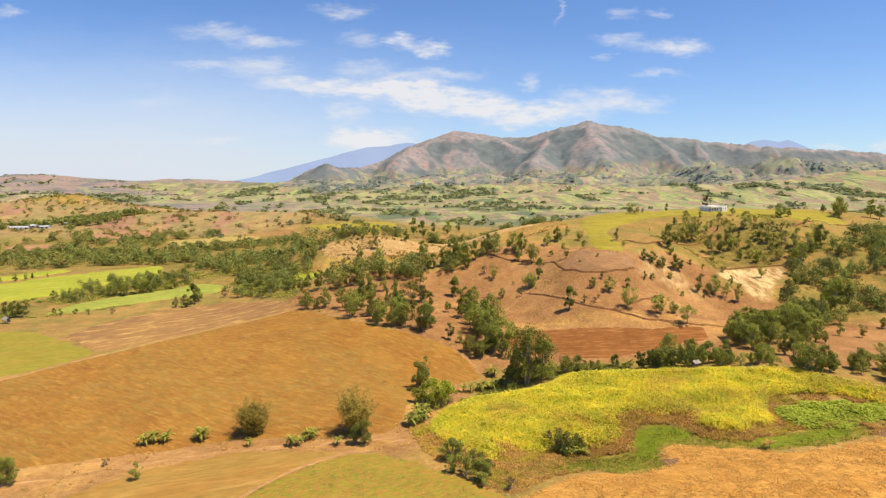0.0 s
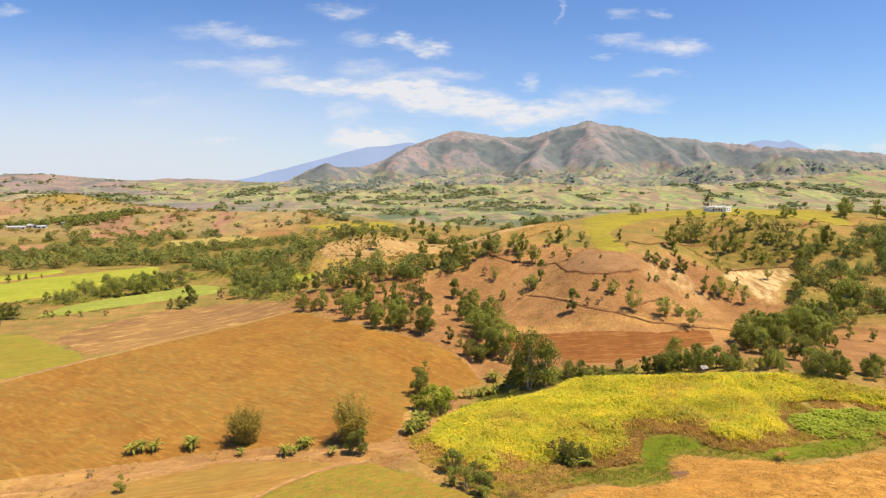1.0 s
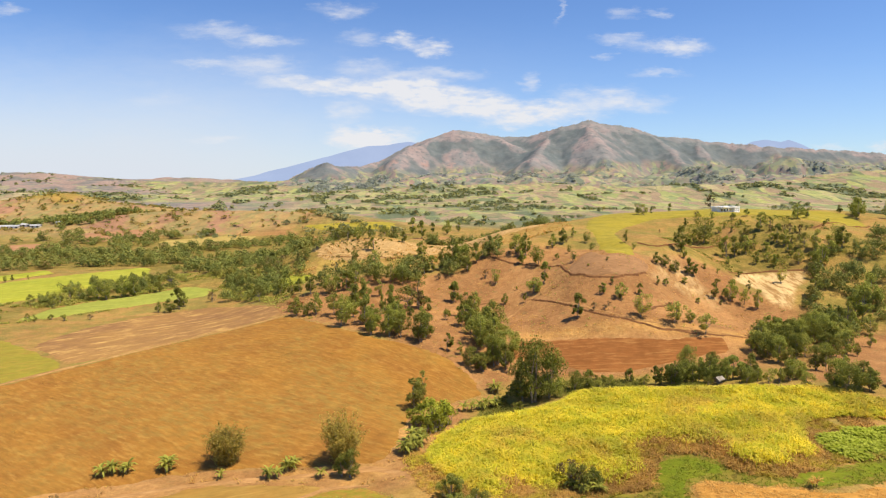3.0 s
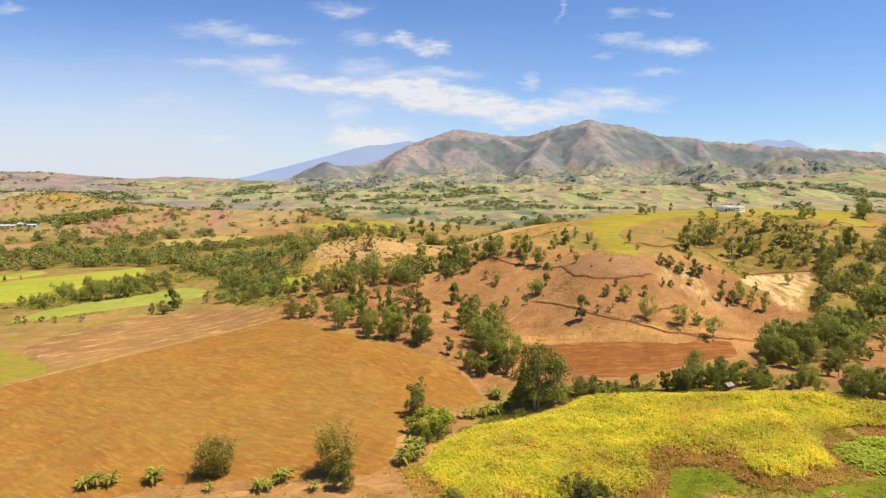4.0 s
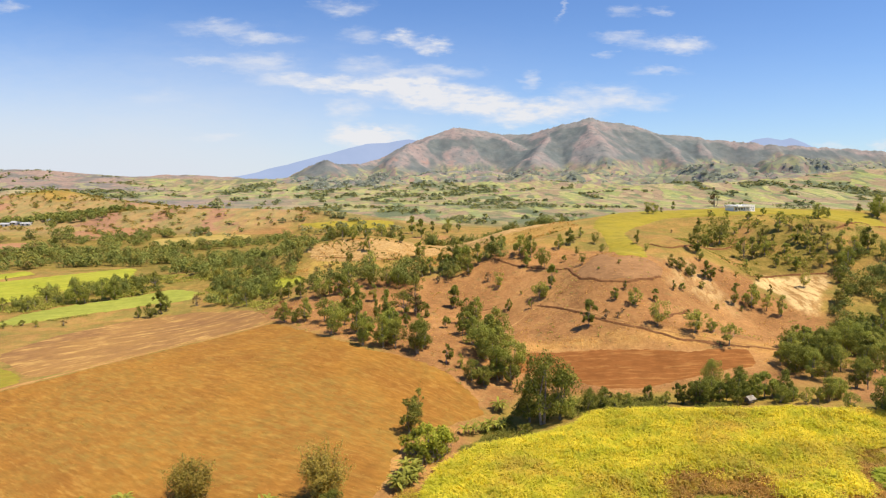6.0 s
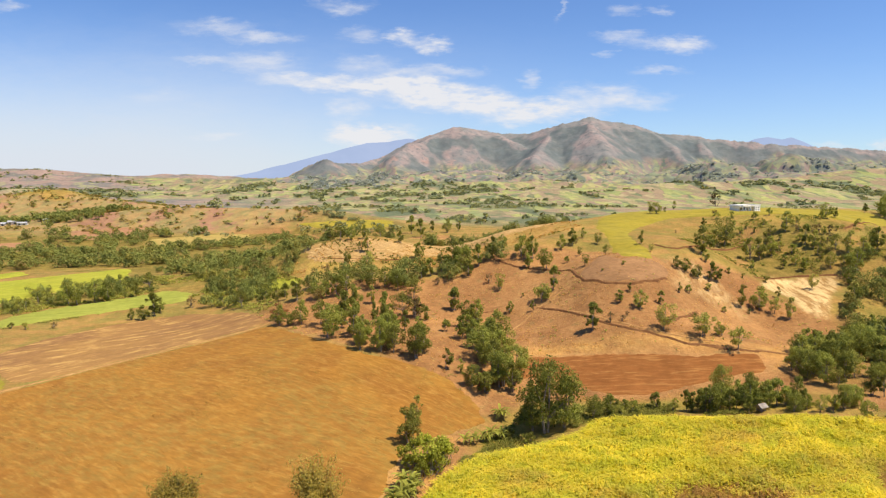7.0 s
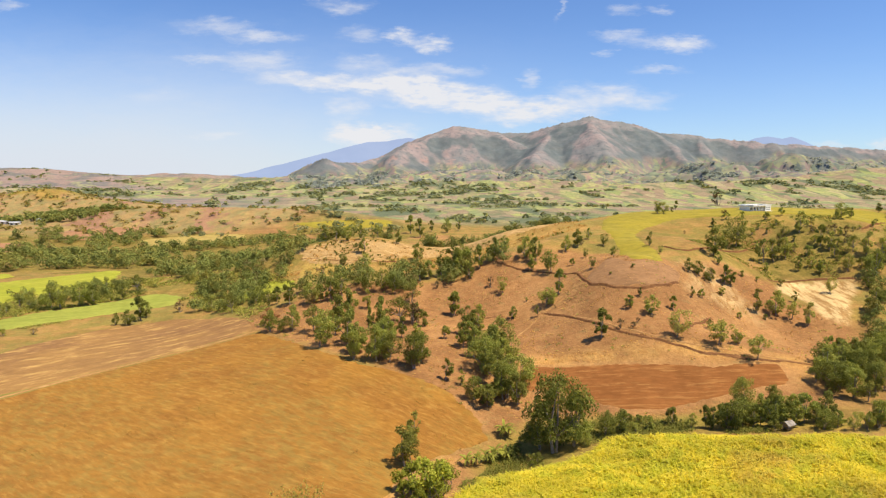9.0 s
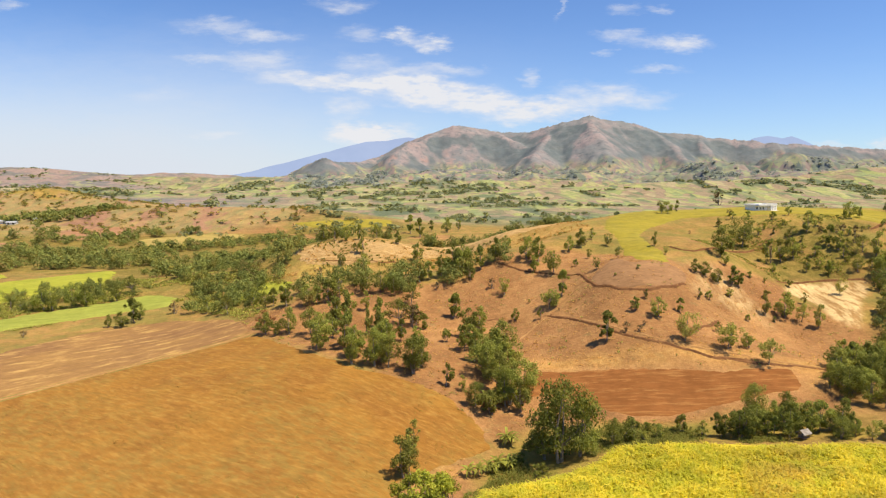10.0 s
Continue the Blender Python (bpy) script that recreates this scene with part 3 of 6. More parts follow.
BARE_TOP = [(41.7, 203.7), (44.6, 207.0), (50.4, 212.0), (53.2, 204.6), (63.0, 206.6), (65.5, 206.0), (67.1, 204.0), (64.5, 198.8), (56.5, 194.4), (47.5, 196.0), (43.8, 199.6)]
PALE_ROCK = [(66.9, 210.9), (72.0, 216.0), (78.3, 215.5), (84.0, 208.0), (88.0, 200.0), (84.0, 196.0), (73.1, 202.0), (62.9, 192.0), (66.6, 202.5)]
NEAR_GREEN = [(-26.4, 84.7), (-21.2, 93.4), (-14.2, 99.6), (-7.7, 99.0), (1.4, 90.4), (10.4, 81.0), (15.8, 66.1), (-28.8, 66.0)]
NEAR_BROWN = [(-53.3, 86.4), (-41.9, 97.5), (-32.5, 101.8), (-19.3, 102.1), (-15.0, 100.3), (-22.0, 93.8), (-27.4, 84.8), (-29.8, 66.0), (-60.5, 70.8)]
CANE = [(-0.9, 108.4), (1.7, 115.4), (10.3, 129.9), (24.1, 132.8), (31.7, 139.6), (48.3, 135.2), (59.8, 132.9), (76.0, 128.7), (88.3, 117.6),
        (97.4, 111.2), (84.1, 110.1), (76.9, 115.1), (69.2, 116.7), (60.5, 111.6), (58.6, 105.0), (54.3, 98.8), (47.7, 94.6), (43.8, 98.2), (43.1, 106.0),
        (36.9, 108.0), (33.9, 103.2), (32.3, 96.7), (26.6, 97.7), (18.0, 99.1), (11.9, 93.5), (7.7, 96.0), (3.4, 100.9)]
SWALE = [(8.7, 86.8), (14.9, 95.4), (21.6, 97.5), (29.8, 95.4), (33.6, 100.9), (36.9, 106.0), (42.1, 104.2), (45.1, 96.9), (50.2, 94.9), (62.8, 99.9),
         (72.2, 102.5), (73.5, 99.2), (63.7, 94.4), (53.9, 91.3), (46.2, 93.0), (39.0, 97.0), (35.8, 94.9), (35.0, 89.0), (29.2, 87.0), (23.6, 90.4), (16.5, 89.2), (9.9, 83.3)]
TARO = [(61.6, 108.8), (69.9, 111.6), (82.8, 110.9), (90.4, 108.5), (80.6, 103.7), (63.3, 99.7), (60.1, 102.5)]
STRAW_PLOT = [(11.1, 78.7), (19.3, 86.6), (24.8, 88.8), (29.1, 86.5), (34.9, 87.7), (36.9, 97.0), (45.8, 92.7), (54.0, 90.0), (64.8, 93.3), (73.3, 96.7), (98.8, 100.9), (85.1, 60.8), (10.7, 60.7)]
RED_HILL = [(6, 148), (0, 159), (-18, 168), (-34, 188), (-46, 203), (-50, 220), (-22, 230), (8, 226), (20, 238), (36, 240), (58, 233), (66, 214), (72, 212), (84, 219), (98, 222), (104, 196), (116, 186), (92, 172), (78, 160), (72, 152), (40, 150), (24, 154)]
RIGHT_SOIL = [(64, 146), (76, 166), (98, 182), (124, 176), (160, 172), (170, 150), (120, 118), (98, 126), (84, 131), (74, 138)]
QUARRY = [(99.6, 215.5), (106.0, 222.0), (115.8, 221.4), (124.5, 218.3), (119.7, 211.0), (111.9, 201.4), (107.5, 195.7), (105.4, 194.1), (101.8, 198.8), (103.4, 207.0), (101.0, 212.2)]
LEDGE = [(-55, 268), (-48, 292), (-10, 293), (30, 285), (48, 296), (62, 290), (60, 275), (30, 262), (0, 258), (-30, 258)]
PALE_LEDGE = [(-52.0, 289.0), (-39.0, 289.6), (-15.0, 291.3), (-3.0, 294.0), (20.0, 299.0), (45.0, 300.0), (56.0, 296.0), (52.0, 289.0), (30.0, 284.0), (5.0, 281.0), (-9.3, 278.3), (-14.1, 273.6), (-27.5, 270.2), (-46.6, 275.6)]
GOLD_GRASS = [(-47.0, 273.5), (-25.2, 268.8), (-21.8, 255.0), (-24.8, 240.0), (-32.5, 242.0), (-46.0, 258.0)]
STREAM_SIDE = [(4, 120), (10, 136), (18, 147), (34, 151), (60, 150), (74, 147), (72, 137), (58, 137), (42, 141), (30, 141), (14, 132)]
VERGE = [(-110, 112), (-77, 92.5), (-57, 99), (-41, 105), (-16, 108), (-6, 110), (-4, 130), (6, 140), (0, 112), (2, 102), (12, 86), (10, 80), (-8, 98), (-33, 101), (-53, 87), (-62, 70), (-110, 80)]
WOODS_RIGHT = [(77.4, 161.5), (92.5, 177.8), (105.8, 186.2), (106.5, 190.9), (113.6, 199.8), (121.2, 209.4), (128.9, 220.3), (139.5, 228.4), (152.0, 233.0), (165.0, 240.0), (198.0, 266.0), (235.0, 270.0), (170.9, 190.0), (121.4, 179.8), (111.5, 175.9), (90.5, 150.7), (81.3, 143.8), (76.0, 144.9), (77.7, 153.3)]
WOODS_LEFT = [(-247.4, 321.5), (-351.7, 458.7), (-296.6, 502.5), (-275.5, 540.2), (-226.1, 555.1), (-126.2, 538.6), (-75.1, 501.7), (-40.4, 330), (-50.4, 268.6),
              (-51.6, 255.5), (-58.1, 228.4), (-72.7, 241.3), (-89.1, 272.2), (-140.4, 337.8), (-178.5, 327.1)]

CLEARINGS = [
    [(-215.0, 512.7), (-186.0, 540.8), (-145.8, 545.4), (-142.1, 517.1), (-162.6, 476.8), (-186.7, 463.1)],
    [(-289.8, 545.8), (-275.4, 571.8), (-245.2, 575.0), (-232.3, 543.0), (-250.1, 512.5), (-266.8, 499.2)],
    [(-313.2, 464.9), (-290.2, 482.7), (-265.0, 467.5), (-258.5, 426.2), (-285.1, 428.0)],
    [(-65.4, 254.6), (-57.2, 262.9), (-47.6, 262.0), (-45.8, 251.9), (-54.0, 246.3), (-62.3, 246.2)],
    [(-118.1, 579.8), (-83.3, 592.3), (-34.7, 612.4), (-33.6, 586.2), (-80.5, 564.7)],
]


def far_wood(x, y):
    """Where belts of wood stand across the far valley and on the foothills, from 0 to 1."""
    belt = 0.7 * grain(x / 120, y / 380, 71) + 0.8 * grain(x / 48, y / 150, 72) + 0.5 * grain(x / 20, y / 60, 73)
    return ease(belt, 0.22, 0.50) * (0.45 + 0.55 * ease(grain(x / 13, y / 40, 74), -0.5, 0.1))


def build_ground():
    """One sheet to the horizon, finest where the flight looks down on it."""
    fine = np.radians(np.linspace(-42, 42, 440))
    rest = np.radians(np.linspace(42, 318, 62))[1:-1]
    angle = np.concatenate([fine, rest])
    radius = np.concatenate([[0.01, 15, 30, 45, 56], 64 * np.exp(np.arange(0, np.log(4950 / 64), 0.0078))])
    r, a = np.meshgrid(radius, angle, indexing="ij")
    x, y = (r * np.sin(a)).ravel(), (r * np.cos(a)).ravel()
    z = height(x, y)
    ob = sheet("ground", np.stack([x, y, z], 1), grid_faces(len(radius), len(angle), True)[:, ::-1], GROUND)
    ragged = 1.6 * grain(x / 4, y / 4, 7) + 3.0 * grain(x / 13, y / 13, 8)

    def zone(corners, soft=2.0, wild=1.0):
        return ease(inside(x, y, rounded(corners)) + wild * ragged, -soft, soft)

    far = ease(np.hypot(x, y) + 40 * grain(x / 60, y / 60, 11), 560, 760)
    hill = ease(z, 17, 23) * ease(x, 20, 60) * (1 - far) * (0.06 + 0.35 * ease(z, 31, 34.5))
    soil = np.maximum(zone(RED_HILL), zone(RIGHT_SOIL))
    soil = np.maximum(soil, 0.8 * ease(grain(x / 45, y / 30, 13), 0.25, 0.45) * ease(y, 330, 420) * (1 - far))
    brownhill = np.exp(-(((x + 265) / 150) ** 2) - ((y - 620) / 75) ** 2) + np.exp(-(((x + 500) / 190) ** 2) - ((y - 790) / 90) ** 2)
    soil = np.maximum(soil, ease(brownhill, 0.25, 0.5) * (0.15 + 0.85 * ease(grain(x / 34, y / 16, 15) + 0.5 * grain(x / 11, y / 7, 16), 0.0, 0.3)))
    gold = ease(np.exp(-(((x + 455) / 60) ** 2) - ((y - 805) / 50) ** 2) + 0.3 * grain(x / 20, y / 14, 26), 0.45, 0.75)
    far = far * (1 - ease(brownhill, 0.2, 0.45))
    moor = ease(grain(x / 300, y / 160, 21) + 1.3 * np.exp(-(((x + 1700) / 700) ** 2) - ((y - 2300) / 420) ** 2), 0.2, 0.6) * ease(x + 0.1 * y, 0, -350) * ease(np.hypot(x, y), 850, 1100)
    moor = np.maximum(moor, 0.25 * ease(brownhill, 0.2, 0.5) * (1 - gold))
    mask_layer(ob, "remote", np.clip(moor, 0, 1), far_wood(x, y), ease(brownhill + 0.12 * grain(x / 25, y / 15, 36), 0.25, 0.42) * (1 - 0.8 * gold))
    grass = np.maximum(0.8 * gold, hill * (1 - 0.75 * ease(inside(x, y, RED_HILL) + ragged, -1, 2)))
    grass = np.maximum(grass, zone(TOP_MEADOW, 0.8, 0.3))
    grass = np.maximum(grass * (0.45 + 0.4 * ease(grain(x / 20, y / 20, 9), -0.3, 0.4)), 0.25 * zone(STREAM_SIDE, 2.0))
    soil = np.maximum(soil, 0.8 * ease(grain(x / 16, y / 11, 27) + 0.6 * grain(x / 5, y / 4, 29), -0.3, 0.3) * zone([(74, 228), (96, 262), (124, 262), (160, 258), (190, 270), (152, 225), (125, 221), (100, 223)], 3.0))
    soil = np.maximum(soil, 0.95 * zone([(-110, 120), (-77, 96), (-57, 101), (-41, 107), (-16, 110), (-6, 112), (-4, 130), (8, 142), (8, 130), (2, 112), (2, 100), (-8, 97), (-33, 99), (-53, 85), (-62, 66), (-110, 70)], 2.0, 0.5))
    straw = np.maximum.reduce([0.35 * zone(LEDGE, 6.0, 2.0) * (0.5 + 0.5 * ease(grain(x / 9, y / 4, 34), -0.3, 0.2)), 0.3 * zone([(p, q + 3) for p, q in SWALE], 3.0, 0.4), 0.5 * zone(STRAW_PLOT, 4), 0.5 * zone(VERGE, 2.5, 0.6) * (0.4 + 0.6 * ease(grain(x / 5, y / 5, 35), -0.4, 0.3))])
    verge = ease(np.abs(inside(x, y, rounded(BROWN, 1))) + 0.4 * ragged, 3.2, 1.0)
    straw = np.maximum(straw, 0.15 * verge * ease(y, 150, 110))
    dry_band = np.exp(-(((y - 171 + 0.12 * (x - 40)) / 3.5) ** 2)) * ease(x, 18, 26) * ease(x, 90, 75)
    straw = np.maximum(straw, 0.75 * dry_band * (0.6 + 0.4 * grain(x / 3, y / 2, 17)))
    scrub = np.maximum.reduce([0.55 * zone([(p, q + 2) for p, q in SWALE], 3.0, 0.5), 0.55 * zone(TARO, 4.0, 0.8), 0.4 * zone(WOODS_RIGHT, 4.0), 0.75 * zone(WOODS_LEFT, 6.0), 0.28 * zone(STREAM_SIDE, 2.5)])
    scrub = np.maximum(scrub, ease(grain(x / 26, y / 18, 19), -0.05, 0.25) * ease(y, 255, 330) * ease(x, 20, -20) * (1 - far) * (1 - ease(brownhill, 0.1, 0.4)))
    scrub = np.maximum(scrub, ease(brownhill, 0.2, 0.5) * (0.15 + 0.75 * ease(grain(x / 22, y / 12, 23) + 0.5 * grain(x / 8, y / 6, 28), 0.0, 0.35)) * (1 - gold))
    scrub = np.maximum.reduce([scrub, 0.85 * ease(grain(x / 9, y / 7, 25), -0.45, 0.2) * zone([(74, 230), (110, 246), (150, 256), (152, 225), (125, 221), (100, 223)], 3.0), 0.7 * ease(grain(x / 7, y / 6, 30), -0.5, 0.3) * zone([(-160, 205), (-126, 205), (-100, 238), (-82, 247), (-58, 228), (-45, 206), (-46, 262), (-80, 292), (-120, 292), (-150, 245)], 4.0), 0.6 * zone([(-142, 285), (-90, 276), (-80, 262), (-98, 262), (-120, 240), (-135, 222), (-150, 232)], 4.0)])
    rock = np.maximum(zone(QUARRY, 0.8, 0.4), 0.55 * zone(PALE_ROCK, 2.5, 1.0) * (0.4 + 0.6 * ease(grain(x / 3, y / 3, 37), -0.3, 0.3)), 0.85 * zone(LEDGE, 5.0, 2.0) * (0.25 + 0.75 * ease(grain(x / 14, y / 3.5, 24), -0.3, 0.25)) * ease(y, 260, 268))
    mask_layer(ob, "cover", soil, np.clip(grass, 0, 1), np.clip(straw, 0, 1))
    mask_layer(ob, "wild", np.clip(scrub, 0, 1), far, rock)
    tagged(ob, "rolling farmland of red soil, dry grass and scrub", "ground", kind="structure")


def field(name, corners, material, label, cell=0.6, lift=0.12, lumps=0.03, ragged=0.5, soft=0.25):
    """A worked plot that lies on the ground; its rim dips into the soil."""
    corners = rounded(corners)
    xs, ys = [c[0] for c in corners], [c[1] for c in corners]
    gx, gy = np.arange(min(xs) - 2, max(xs) + 2, cell), np.arange(min(ys) - 2, max(ys) + 2, cell)
    x, y = np.meshgrid(gx, gy, indexing="xy")
    deep = inside(x, y, corners) + ragged * grain(x / 2.2, y / 2.2, 31) + ragged * 0.6 * grain(x / 0.8, y / 0.8, 32)
    z = height(x, y) + np.clip(deep * soft, -0.5, lift) + lumps * grain(x / 0.9, y / 0.9, 33)
    faces = grid_faces(len(gy), len(gx))
    keep = (deep.ravel()[faces] > -1.2).any(1)
    faces = faces[keep]
    used, back = np.unique(faces, return_inverse=True)
    verts = np.stack([x.ravel(), y.ravel(), z.ravel()], 1)[used]
    ob = sheet(name, verts, back.reshape(-1, 4), material)
    return tagged(ob, label, "field", kind="structure")


def build_fields():
    field("stubble_field", BROWN, STUBBLE, "harvested orange-brown stubble field with faint diagonal rows")
    field("ploughed_field", STRIP, PLOUGHED, "ploughed purple-brown field strip with straw streaks")
    field("pasture", PASTURE, OLIVE_CROP, "pale olive-green pasture beside the stubble field")
    field("green_crop_field", GREEN_NEAR, GREEN_CROP, "long strip of young green crop behind the stubble", 1.0, 0.5, 0.08, 1.0)
    field("lime_crop_field", GREEN_FAR, LIME_CROP, "bright lime-green crop field edged by trees", 1.2, 0.7, 0.10, 1.2)
    field("lime_crop_field", GREEN_BACK, LIME_CROP, "narrow lime-green crop strip behind a hedge", 1.2, 0.7, 0.10, 1.2)
    for outline, paint, label in zip(CLEARINGS, (TAN_FIELD, BARE_PLOT, BARE_PLOT, LIME_CROP, MEADOW),
                                     ("tan fallow strip among the woods", "bare red plot among the woods", "bare red plot among the woods", "small lime-green crop plot beside trees", "pale yellow field beyond the ridge")):
        field("clearing", outline, paint, label, 1.5, 0.5, 0.1, 2.0)
    field("red_ploughed_field", RED_PLOT, RED_EARTH, "freshly ploughed red earth plot at the hill's foot", 0.5, 0.1, 0.05, 0.3)
    field("cane_floor", CANE, PALE_CROP, "yellowish leaf litter under the sugar cane", 0.8, 0.10, 0.04, 0.5)
    field("bare_plot", BARE_TOP, BARE_HILL, "bare smooth brown plot below the hilltop meadow", 0.5, 0.12, 0.03, 0.3)
    field("bare_plot", PALE_LEDGE, LEDGE_SOIL, "pale eroded tan soil on the ridge", 0.7, 0.15, 0.12, 1.6)
    field("dry_pasture", GOLD_GRASS, GOLD_PASTURE, "golden dry grass below the pale ridge", 0.7, 0.15, 0.05, 1.5)
    field("hilltop_meadow", TOP_MEADOW, MEADOW, "yellow-green meadow running over the hilltop", 1.0, 0.25, 0.05, 0.5)
    field("green_field", NEAR_GREEN, PATCHY_GREEN, "low green pasture with reddish patches", 0.5, 0.12)
    field("ochre_field", NEAR_BROWN, NEAR_STUBBLE, "small ochre stubble field beside a dirt track", 0.5, 0.12)
    field("straw_field", STRAW_PLOT, STRAW, "dry golden straw field, rough and trampled", 0.45, 0.15, 0.06)
    field("wet_grass", [(33.7, 102.7), (36.9, 105.0), (42.1, 103.2), (42.5, 98.4), (36.6, 97.4), (34.3, 91.7), (32.1, 93.4)], BRIGHT_GRASS, "bright green wet grass in the hollow", 0.4, 0.14, 0.03, 0.8)
    field("wet_grass", [(49.7, 95.1), (62.7, 98.9), (70.7, 101.7), (69.0, 98.0), (55.3, 92.3), (49.5, 92.9)], BRIGHT_GRASS, "bright green wet grass in the hollow", 0.4, 0.14, 0.03, 0.8)
    field("mud_patch", [(34.0, 91.5), (38.2, 91.9), (37.8, 88.8), (35.2, 88.0)], MUD, "bare wet brown mud at the hollow's edge", 0.3, 0.22, 0.05, 0.3)
    field("earth_heap", [(71.0, 99.6), (76.0, 101.4), (82, 100.5), (79, 97.4), (73, 97.2)], MUD, "heap of bare reddish earth beside the marsh", 0.4, 0.9, 0.12, 0.4)
    field("wet_grass", [(3.3, 145.1), (6.2, 145.7), (5.7, 142.6), (3.5, 141.7)], GREEN_CROP, "small green patch of weeds in the dry soil", 0.3, 0.10, 0.03, 1.3)
    field("marsh", SWALE, MARSH, "bright green marshy grass in a winding hollow", 0.5, 0.06, 0.03, 0.5)


# skyline of the range: sideways and upward tangent as seen from the flight's start
RANGE = [(-0.40, -0.004), (-0.29, -0.0036), (-0.252, -0.0032), (-0.221, 0.0003), (-0.190, 0.0177), (-0.166, 0.0247), (-0.137, 0.0185), (-0.110, 0.0193), (-0.075, 0.0306), (-0.039, 0.0489),
         (-0.004, 0.0636), (0.036, 0.0749), (0.075, 0.0722), (0.106, 0.0643), (0.151, 0.0660), (0.195, 0.0781), (0.239, 0.0902), (0.297, 0.0815), (0.350, 0.0674), (0.386, 0.0648),
         (0.422, 0.0586), (0.503, 0.0532), (0.548, 0.0496), (0.593, 0.0477), (0.657, 0.0441), (0.718, 0.0386), (0.85, 0.030), (1.0, 0.010), (1.15, 0.0)]


SLOPES = {}


def slope_height(x, y):
    """The height of the range's own sheet at one place."""
    i = int(np.clip(np.searchsorted(SLOPES["d"], y), 0, len(SLOPES["d"]) - 1))
    j = int(np.clip(np.searchsorted(SLOPES["u"], x / y), 0, len(SLOPES["u"]) - 1))
    return float(SLOPES["z"][i, j])


def build_mountains():
    """The range across the valley: a crest with branching spurs that run down towards the fields."""
    rng = np.random.default_rng(4)
    u = np.linspace(-0.40, 1.1, 680)
    d = np.linspace(1700, 4250, 230)
    dd, uu = np.meshgrid(d, u, indexing="ij")
    x, y = uu * dd, dd

    def crest_far(v):
        return 3750 + 90 * grain(v * 9, v * 0, 41) - 900 * np.exp(-(((v + 0.16) / 0.05) ** 2))

    def crest_top(v):
        top = np.interp(v, [p[0] for p in RANGE], [p[1] for p in RANGE])
        return 49.6 + (top + 0.0015 * grain(v * 60, 0 * v, 42) + 0.0010 * grain(v * 170, 0 * v, 43) + 0.0005 * grain(v * 420, 0 * v, 40)) * crest_far(v)

    base = height(x, y) - 9
    ridges = []  # x, y, top, steepness
    for v in np.linspace(-0.40, 1.1, 330):
        ridges.append((v * crest_far(v), crest_far(v), crest_top(v), 0.66))
    v = -0.17
    while v < 1.05:
        px, py, top = v * crest_far(v), crest_far(v), crest_top(v)
        drift, long = rng.uniform(-0.6, 0.6), rng.uniform(2.3, 3.1) * max(90.0, top - 20)
        sway = rng.uniform(0, 6.28)
        steps = 34
        for k in range(steps):
            s = (k + 1) / steps
            px += (drift + 0.45 * math.sin(sway + 5 * s)) * long / steps
            py -= long / steps
            z = 18 + (top - 18) * (1 - s) ** 1.15 + 5 * math.sin(9 * s + sway)
            ridges.append((px, py, z, 0.66))
            if k % 6 == 3 and s < 0.85:
                turn = (1 if (k // 6) % 2 else -1) * rng.uniform(0.7, 1.3)
                for q in range(1, 14):
                    w = q / 13
                    ridges.append((px + turn * 0.16 * long * w, py - 0.20 * long * w, z - (z - 22) * 0.75 * w, 0.70))
        v += rng.uniform(0.055, 0.095)
    z = base.copy()
    wobble = 26 * grain(x / 120, y / 120, 44) + 12 * grain(x / 45, y / 45, 45)
    peak = np.full(z.shape, -1e3)
    for rx, ry, top, steep in ridges:
        away = np.hypot(x - rx, y - ry)
        near = np.maximum(peak, top - steep * away - 0.0001 * away * away)
        peak = near
    soft = peak.copy()
    rounded_peak = peak
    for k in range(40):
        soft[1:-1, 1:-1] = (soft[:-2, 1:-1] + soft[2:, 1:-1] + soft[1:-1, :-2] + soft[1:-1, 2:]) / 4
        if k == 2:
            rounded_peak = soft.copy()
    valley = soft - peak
    peak = np.where(np.abs(dd - crest_far(uu)) < 60, peak, rounded_peak)
    mass = ease(peak - base, 5, 60)
    behind = ease(dd - crest_far(uu), -120, -20)
    peak = peak + mass * (1 - behind) * (wobble * 0.46 * (1 - 0.8 * np.exp(-(((uu + 0.165) / 0.04) ** 2))) + 2 * grain(x / 18, y / 18, 46))
    foothill = 62 * (0.5 + 0.5 * grain(x / 190, y / 190, 48)) * ease(dd, 1850, 2700) + 15 * grain(x / 70, y / 70, 49) * ease(dd, 1800, 2300) + 6 * grain(x / 28, y / 28, 53)
    foothill = foothill * (1 + 0.7 * ease(uu, 0.2, 0.5))
    z = np.maximum(peak, base + foothill * ease(uu, -0.30, -0.10))
    SLOPES.update(d=d, u=u, z=z)
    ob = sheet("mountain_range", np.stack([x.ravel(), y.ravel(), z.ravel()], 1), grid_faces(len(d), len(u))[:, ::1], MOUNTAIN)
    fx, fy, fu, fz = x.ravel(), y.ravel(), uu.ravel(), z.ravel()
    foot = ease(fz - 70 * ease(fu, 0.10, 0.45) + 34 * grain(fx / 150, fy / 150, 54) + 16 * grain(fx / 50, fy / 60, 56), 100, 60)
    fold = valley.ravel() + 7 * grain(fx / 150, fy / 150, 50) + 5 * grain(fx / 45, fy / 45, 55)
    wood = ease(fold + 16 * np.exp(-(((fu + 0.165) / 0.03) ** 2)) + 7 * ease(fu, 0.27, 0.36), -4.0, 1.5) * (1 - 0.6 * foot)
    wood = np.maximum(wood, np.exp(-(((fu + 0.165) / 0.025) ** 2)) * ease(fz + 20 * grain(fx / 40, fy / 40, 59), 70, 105))
